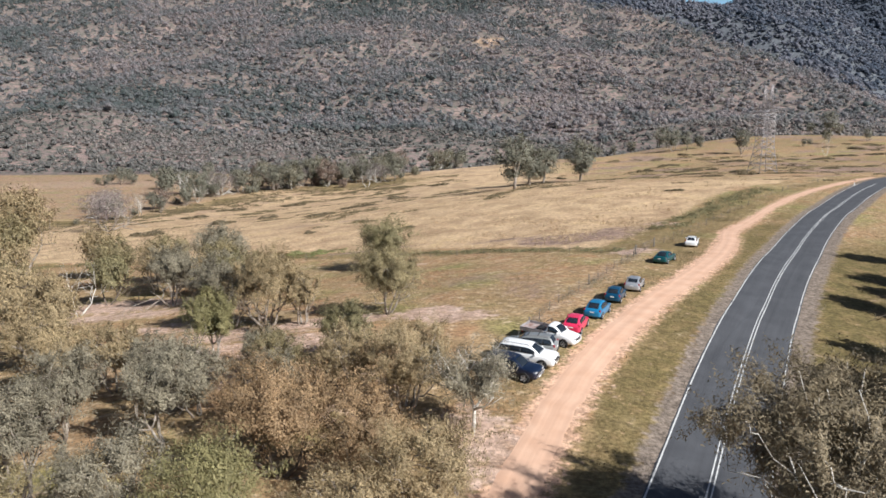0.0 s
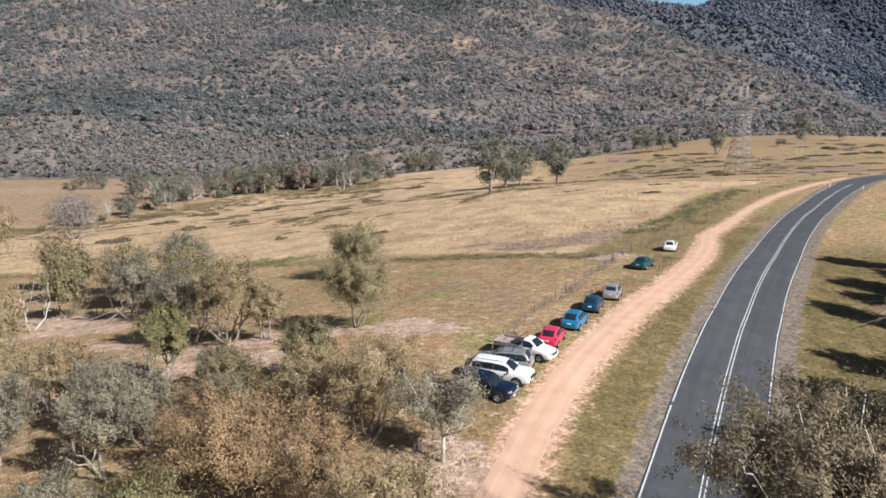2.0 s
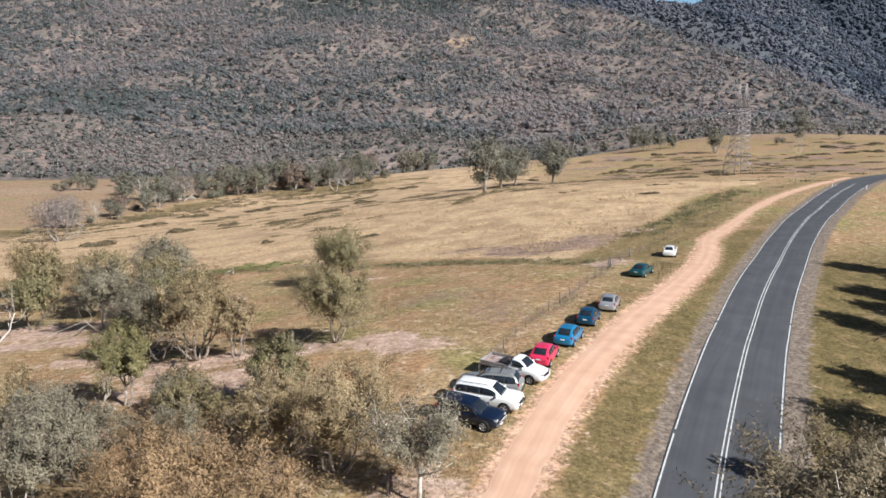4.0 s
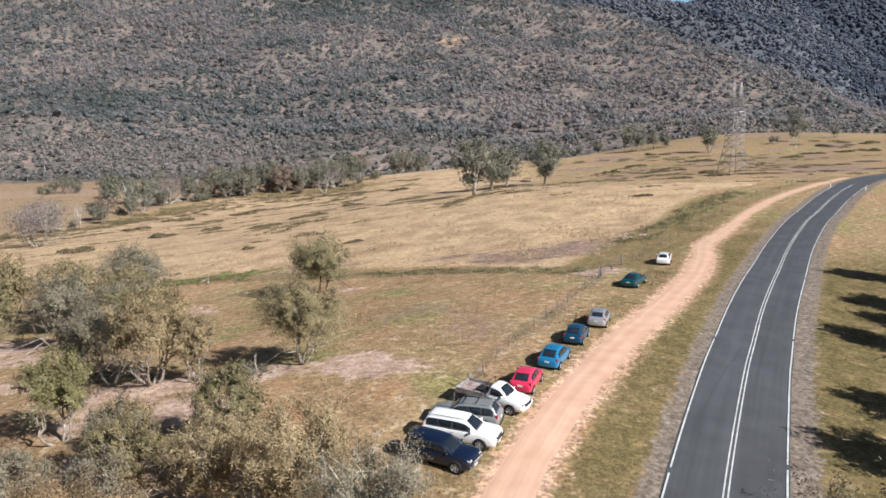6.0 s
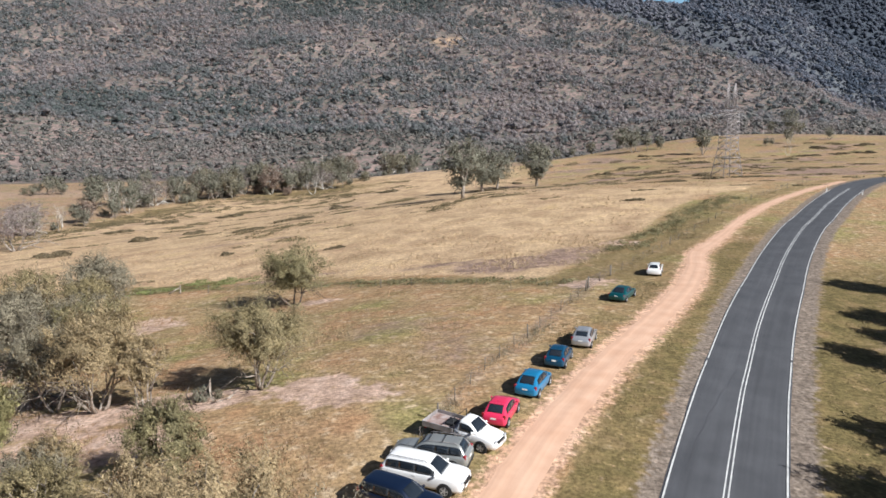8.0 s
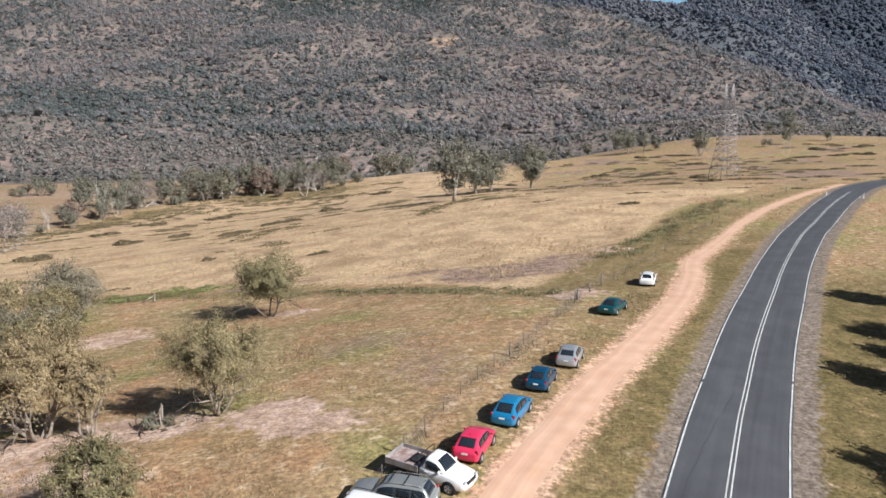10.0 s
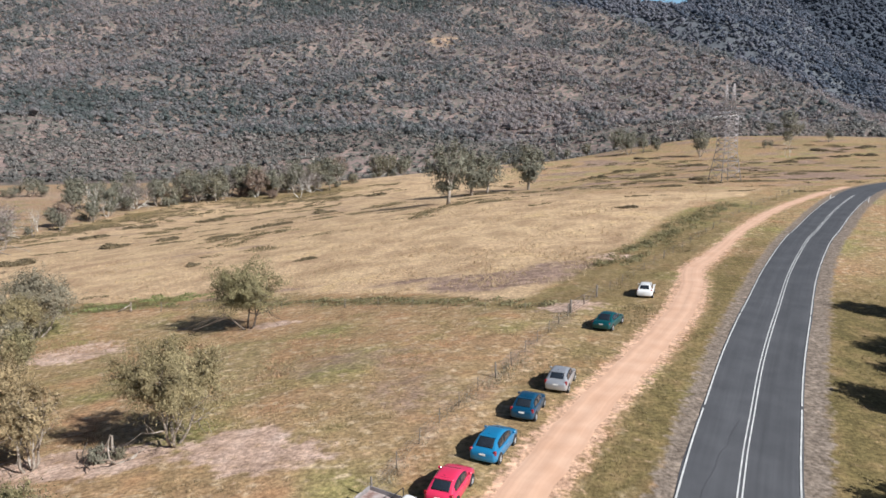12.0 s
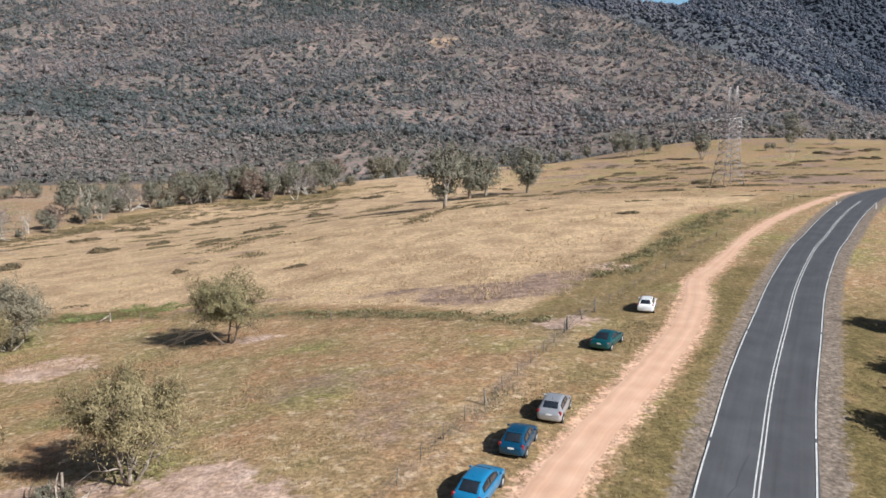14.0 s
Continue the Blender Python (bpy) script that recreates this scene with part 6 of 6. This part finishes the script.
r = np.random.default_rng(61)
spots = []
for _ in range(90):
    y = 125 + 260 * r.random() ** 0.9
    u = -0.5 + 1.05 * r.random()
    x = u * y
    if x > 0.56 * y - 12 or (y < 170 and x > -20):
        continue
    if y < 200 and r.random() < 0.6:
        continue
    big = (0.5 + 1.1 * r.random() ** 2) * (0.7 + y / 350)
    for _ in range(r.integers(4, 11)):
        spots.append((x + r.normal() * 3.0 * big, y + r.normal() * 0.9 * big, big * (0.9 + r.random()), big * (0.5 + 0.5 * r.random()), 0.22 + 0.2 * r.random()))
for q in catmull(CREEK_EDGE, 5.0):
    for _ in range(3):
        back = 4 + 30 * r.random() ** 1.3
        for _ in range(r.integers(3, 9)):
            spots.append((K * q[0] + r.normal() * 5.0, K * (q[1] - back) + r.normal() * 3.0, 1.2 + 1.2 * r.random(), 0.9 + 0.8 * r.random(), 0.4 + 0.4 * r.random()))
for _ in range(22):
    y = 195 + 150 * r.random()
    x = y * (-0.52 + 0.62 * r.random() ** 1.2)
    long, deep = 2.0 + 3.0 * r.random(), 1.5 + 3.5 * r.random()
    for _ in range(r.integers(9, 22)):
        a, b = r.normal() * long, r.normal() * deep
        spots.append((x + a, y + b + 0.7 * a, 1.0 + 1.2 * r.random(), 0.8 + 0.9 * r.random(), 0.35 + 0.3 * r.random()))
for _ in range(65):
    y = 225 + 175 * r.random()
    x = y * (0.12 + 0.46 * r.random())
    big = 1.1 + 1.9 * r.random() ** 2
    for _ in range(r.integers(1, 5)):
        spots.append((x + r.normal() * 3.5 * big, y + r.normal() * 1.5 * big, big * (0.9 + r.random()), big * 1.2, 0.45 + 0.5 * r.random()))
TUSSOCK = leaf_material("dark_tussock", (0.105, 0.085, 0.047), (0.215, 0.172, 0.095))
tagged(new("tussock_patches", soup("tussock_patches", mounds([(a, b, c * 1.15, d * 1.15, e * 0.55) for a, b, c, d, e in spots], 0.42, r, 6), 3, [TUSSOCK])), "dark low tussock patches in the dry paddock", "tussocks", kind="stuff")


# ---- low dark bushes lying along the dry slope ----
LEAF_HEATH = leaf_material("dark_heath_leaves", (0.090, 0.071, 0.042), (0.200, 0.155, 0.092))


def low_bush_mesh(seed):
    """A flat, lumpy bush one metre wide: a few leafy mounds run together, thick with sprays."""
    r = np.random.default_rng(seed)
    qs = []
    for i in range(9):
        a, b = r.uniform(-0.36, 0.36), r.uniform(-0.16, 0.16)
        fall = 1 - 1.6 * abs(a)
        rx, ry, h = 0.10 + 0.10 * r.random(), 0.09 + 0.08 * r.random(), (0.055 + 0.055 * r.random()) * fall
        d, q = ball_points(r, 110, 0.5)
        q[:, 2], d[:, 2] = np.abs(q[:, 2]), np.abs(d[:, 2])
        c = q * np.array([rx, ry, h]) * (0.75 + 0.4 * r.random((110, 1))) + np.array([a, b, 0.004])
        qs.append(leaf_sprays(r, c, d + 0.45 * r.normal(size=d.shape), 0.055, 0.03, 0.2))
    return soup("low_bush", np.vstack(qs), 3, [LEAF_HEATH])


LOW_BUSH = [low_bush_mesh(640 + k) for k in range(5)]
# plan place, width in metres
for k, (x, y, w) in enumerate(((-64, 198, 12), (-84, 238, 12), (-51, 201, 9), (-34, 187, 8), (-27, 202, 11), (-21, 238, 12), (-57, 259, 12), (-75, 179, 13), (-78, 258, 12), (-9, 138, 4), (-29, 146, 4),
                               (46, 157, 5), (70, 291, 10), (83, 305, 9), (81, 274, 11), (97, 341, 9), (104, 339, 7), (90, 274, 6), (67, 201, 7), (108, 308, 12), (86, 238, 8), (79, 208, 9),
                               (117, 272, 5), (142, 304, 11), (155, 314, 10), (169, 335, 11), (168, 313, 10), (177, 312, 11), (191, 339, 12), (26, 253, 12), (37, 285, 7), (-8, 292, 11))):
    ob = new("low_bush", LOW_BUSH[k % 5])
    px, py = K * x, K * y
    reach = 0.35 * w
    tip = math.atan2(land1(px + reach, py) - land1(px - reach, py), 2 * reach)
    pitch = math.atan2(land1(px, py + reach) - land1(px, py - reach), 2 * reach)
    ob.matrix_world = Matrix.Translation((px, py, land1(px, py) - 0.03)) @ Matrix.Rotation(-tip, 4, "Y") @ Matrix.Rotation(pitch, 4, "X") @ Matrix.Rotation(0.35 * math.sin(2.3 * k), 4, "Z") @ Matrix.Diagonal((w * 1.15, w * 1.35, 3.4 + 0.75 * w, 1))
    tagged(ob, "low dark olive bush spreading over dry grass", "bush", "low bushes in the dry paddock")

hedge = []
fl = catmull(FENCE_FAR, 2.0)
nrm = normals2d(fl)
for k in range(8, 40):
    for _ in range(3):
        off = -3.2 - 4.2 * r.random()
        p = fl[k] + nrm[k] * off + r.normal(size=2) * 0.7
        hedge.append((p[0], p[1], 0.7 + 0.8 * r.random(), 0.7 + 0.6 * r.random(), 0.35 + 0.55 * r.random()))
cl = catmull(CROSS_LINE, 2.0)
cn = normals2d(cl)
for k in range(3, len(cl) - 1):
    for _ in range(int(r.random() * 2.2) + 2 * (cl[k][0] > -12)):
        p = cl[k] + cn[k] * (1.5 + 3.4 * r.random())
        hedge.append((p[0], p[1], 0.8 + 0.9 * r.random(), 0.5 + 0.4 * r.random(), 0.16 + 0.25 * r.random()))
WEED = leaf_material("green_weeds", (0.12, 0.112, 0.055), (0.27, 0.238, 0.125))
lush = [(K * (-29 + 5 * r.normal()), K * (118.6 + 1.8 * r.normal()), 0.8 + 0.8 * r.random(), 0.5 + 0.5 * r.random(), 0.2 + 0.25 * r.random()) for _ in range(70)]
LUSH = leaf_material("lush_green_weeds", (0.13, 0.155, 0.055), (0.27, 0.285, 0.115))
tagged(new("green_weed_patch", soup("green_weed_patch", mounds(lush, 0.22, r, 26), 3, [LUSH])), "fresh green weeds growing in a damp hollow", "weeds", kind="stuff")
tagged(new("bramble_growth", soup("bramble_growth", mounds(hedge, 0.26, r, 26), 3, [WEED])), "low green brambles and weeds along the fences", "brambles", kind="stuff")


def grass(name, r, n, place, height, mat, label, blades=4):
    """Tufts of bent blades, as slim triangles."""
    x, y = place(r, n)
    rd = line_distance(x, y, road_line)
    td = line_distance(x, y, track_line[::3])
    ok = (np.abs(rd) > 5.1) & (np.abs(td) > 1.9)
    x, y = x[ok], y[ok]
    n = len(x)
    h = height * (0.4 + 0.9 * r.random(n) ** 1.3)
    k = np.repeat(np.arange(n), blades)
    m = len(k)
    az = r.random(m) * 2 * math.pi
    lean = 0.25 + 0.6 * r.random(m)
    px = x[k] + r.normal(size=m) * 0.10
    py = y[k] + r.normal(size=m) * 0.10
    pz = land(px, py) - 0.06
    hh = h[k] * (0.6 + 0.6 * r.random(m)) + 0.06
    wd = 0.024 + 0.08 * h[k] * r.random(m)
    v = np.empty((m, 3, 3))
    v[:, 0] = np.stack([px - np.sin(az) * wd, py + np.cos(az) * wd, pz], 1)
    v[:, 1] = np.stack([px + np.sin(az) * wd, py - np.cos(az) * wd, pz], 1)
    v[:, 2] = np.stack([px + np.cos(az) * lean * hh, py + np.sin(az) * lean * hh, pz + hh], 1)
    return tagged(new(name, soup(name, v.reshape(-1, 3), 3, [mat])), label, "grass", kind="stuff")


STRAW = leaf_material("straw_blades", (0.32, 0.225, 0.135), (0.60, 0.46, 0.29), 0.2)
MIXED = leaf_material("paddock_blades", (0.25, 0.187, 0.098), (0.48, 0.35, 0.20), 0.3)
VERGE = leaf_material("verge_blades", (0.145, 0.118, 0.055), (0.30, 0.23, 0.12), 0.3)


def in_field(r, n):
    y = 118 + 150 * r.random(n) ** 1.4
    x = y * (-0.42 + 0.80 * r.random(n))
    cl2 = catmull(CROSS_LINE, 3)[::-1]
    fl2 = catmull(FENCE_FAR, 3)
    ok = (r.random(n) < 0.12 + step01(value_noise(x, y, 7, 77) * 0.6 + value_noise(x, y, 2.5, 78) * 0.4, 0.40, 0.66)) & (y > np.interp(x, cl2[:, 0], cl2[:, 1]) + 7) & (x < np.interp(y, fl2[:, 1], fl2[:, 0]) - 7)
    return x[ok], y[ok]


def in_paddock(r, n):
    y = 52 + 66 * r.random(n)
    x = -40 + 75 * r.random(n)
    cl2 = catmull(CROSS_LINE, 3)[::-1]
    fl2 = catmull(FENCE_LINE, 3)
    ok = (y < np.interp(x, cl2[:, 0], cl2[:, 1])) & (x < np.interp(y, fl2[:, 1], fl2[:, 0]) + 1)
    bare_a = ((x / K + 0.2) / 5.0) ** 2 + ((y / K - 61.5) / 4.0) ** 2
    ok &= bare_a > 0.7
    return x[ok], y[ok]


def on_verges(r, n):
    k = r.integers(0, len(road_line), n)
    side = r.random(n)
    off = np.where(side < 0.62, -5.0 - 11 * r.random(n), 5.2 + 18 * r.random(n))
    p = road_line[k] + normals2d(road_line)[k] * off[:, None] + r.normal(size=(n, 2)) * 0.8
    ok = (p[:, 1] > 25) & (p[:, 1] < 190)
    return p[ok, 0], p[ok, 1]


def by_cars(r, n):
    k = r.integers(0, len(track_line), n)
    p = track_line[k] + normals2d(track_line)[k] * (-2.0 - 6.5 * r.random(n))[:, None] + r.normal(size=(n, 2)) * 0.3
    ok = (p[:, 1] > 38) & (p[:, 1] < 150)
    return p[ok, 0], p[ok, 1]


r = np.random.default_rng(71)
grass("long_grass", r, 44000, in_field, 0.30, STRAW, "long straw-coloured dry grass in the paddock")
grass("paddock_grass", r, 30000, in_paddock, 0.10, MIXED, "short half-dry brown and olive grass")
RUSTY_TUFT = leaf_material("rusty_tussock_blades", (0.27, 0.165, 0.095), (0.45, 0.285, 0.165), 0.3)


def in_tussocks(r, n):
    x, y = in_paddock(r, n)
    ok = value_noise(x, y, 4.5, 91) * 0.5 + value_noise(x, y, 13, 92) * 0.5 > 0.60
    return x[ok], y[ok]


grass("rusty_tussocks", r, 26000, in_tussocks, 0.20, RUSTY_TUFT, "clumps of rust-brown dead grass in the paddock", 3)
grass("verge_grass", r, 40000, on_verges, 0.13, VERGE, "olive and straw grass on the road verges")
grass("strip_grass", r, 12000, by_cars, 0.11, VERGE, "short trodden grass where cars park")


def along_fence(r, n):
    fl3 = catmull(FENCE_LINE, 0.4)
    k = r.integers(0, len(fl3), n)
    p = fl3[k] + r.normal(size=(n, 2)) * 0.42
    return p[:, 0], p[:, 1]


RANK = leaf_material("rank_fence_grass", (0.21, 0.18, 0.12), (0.42, 0.345, 0.23), 0.3)
grass("fence_grass", r, 1000, along_fence, 0.20, RANK, "rank grey-olive grass grown through the fence", 5)
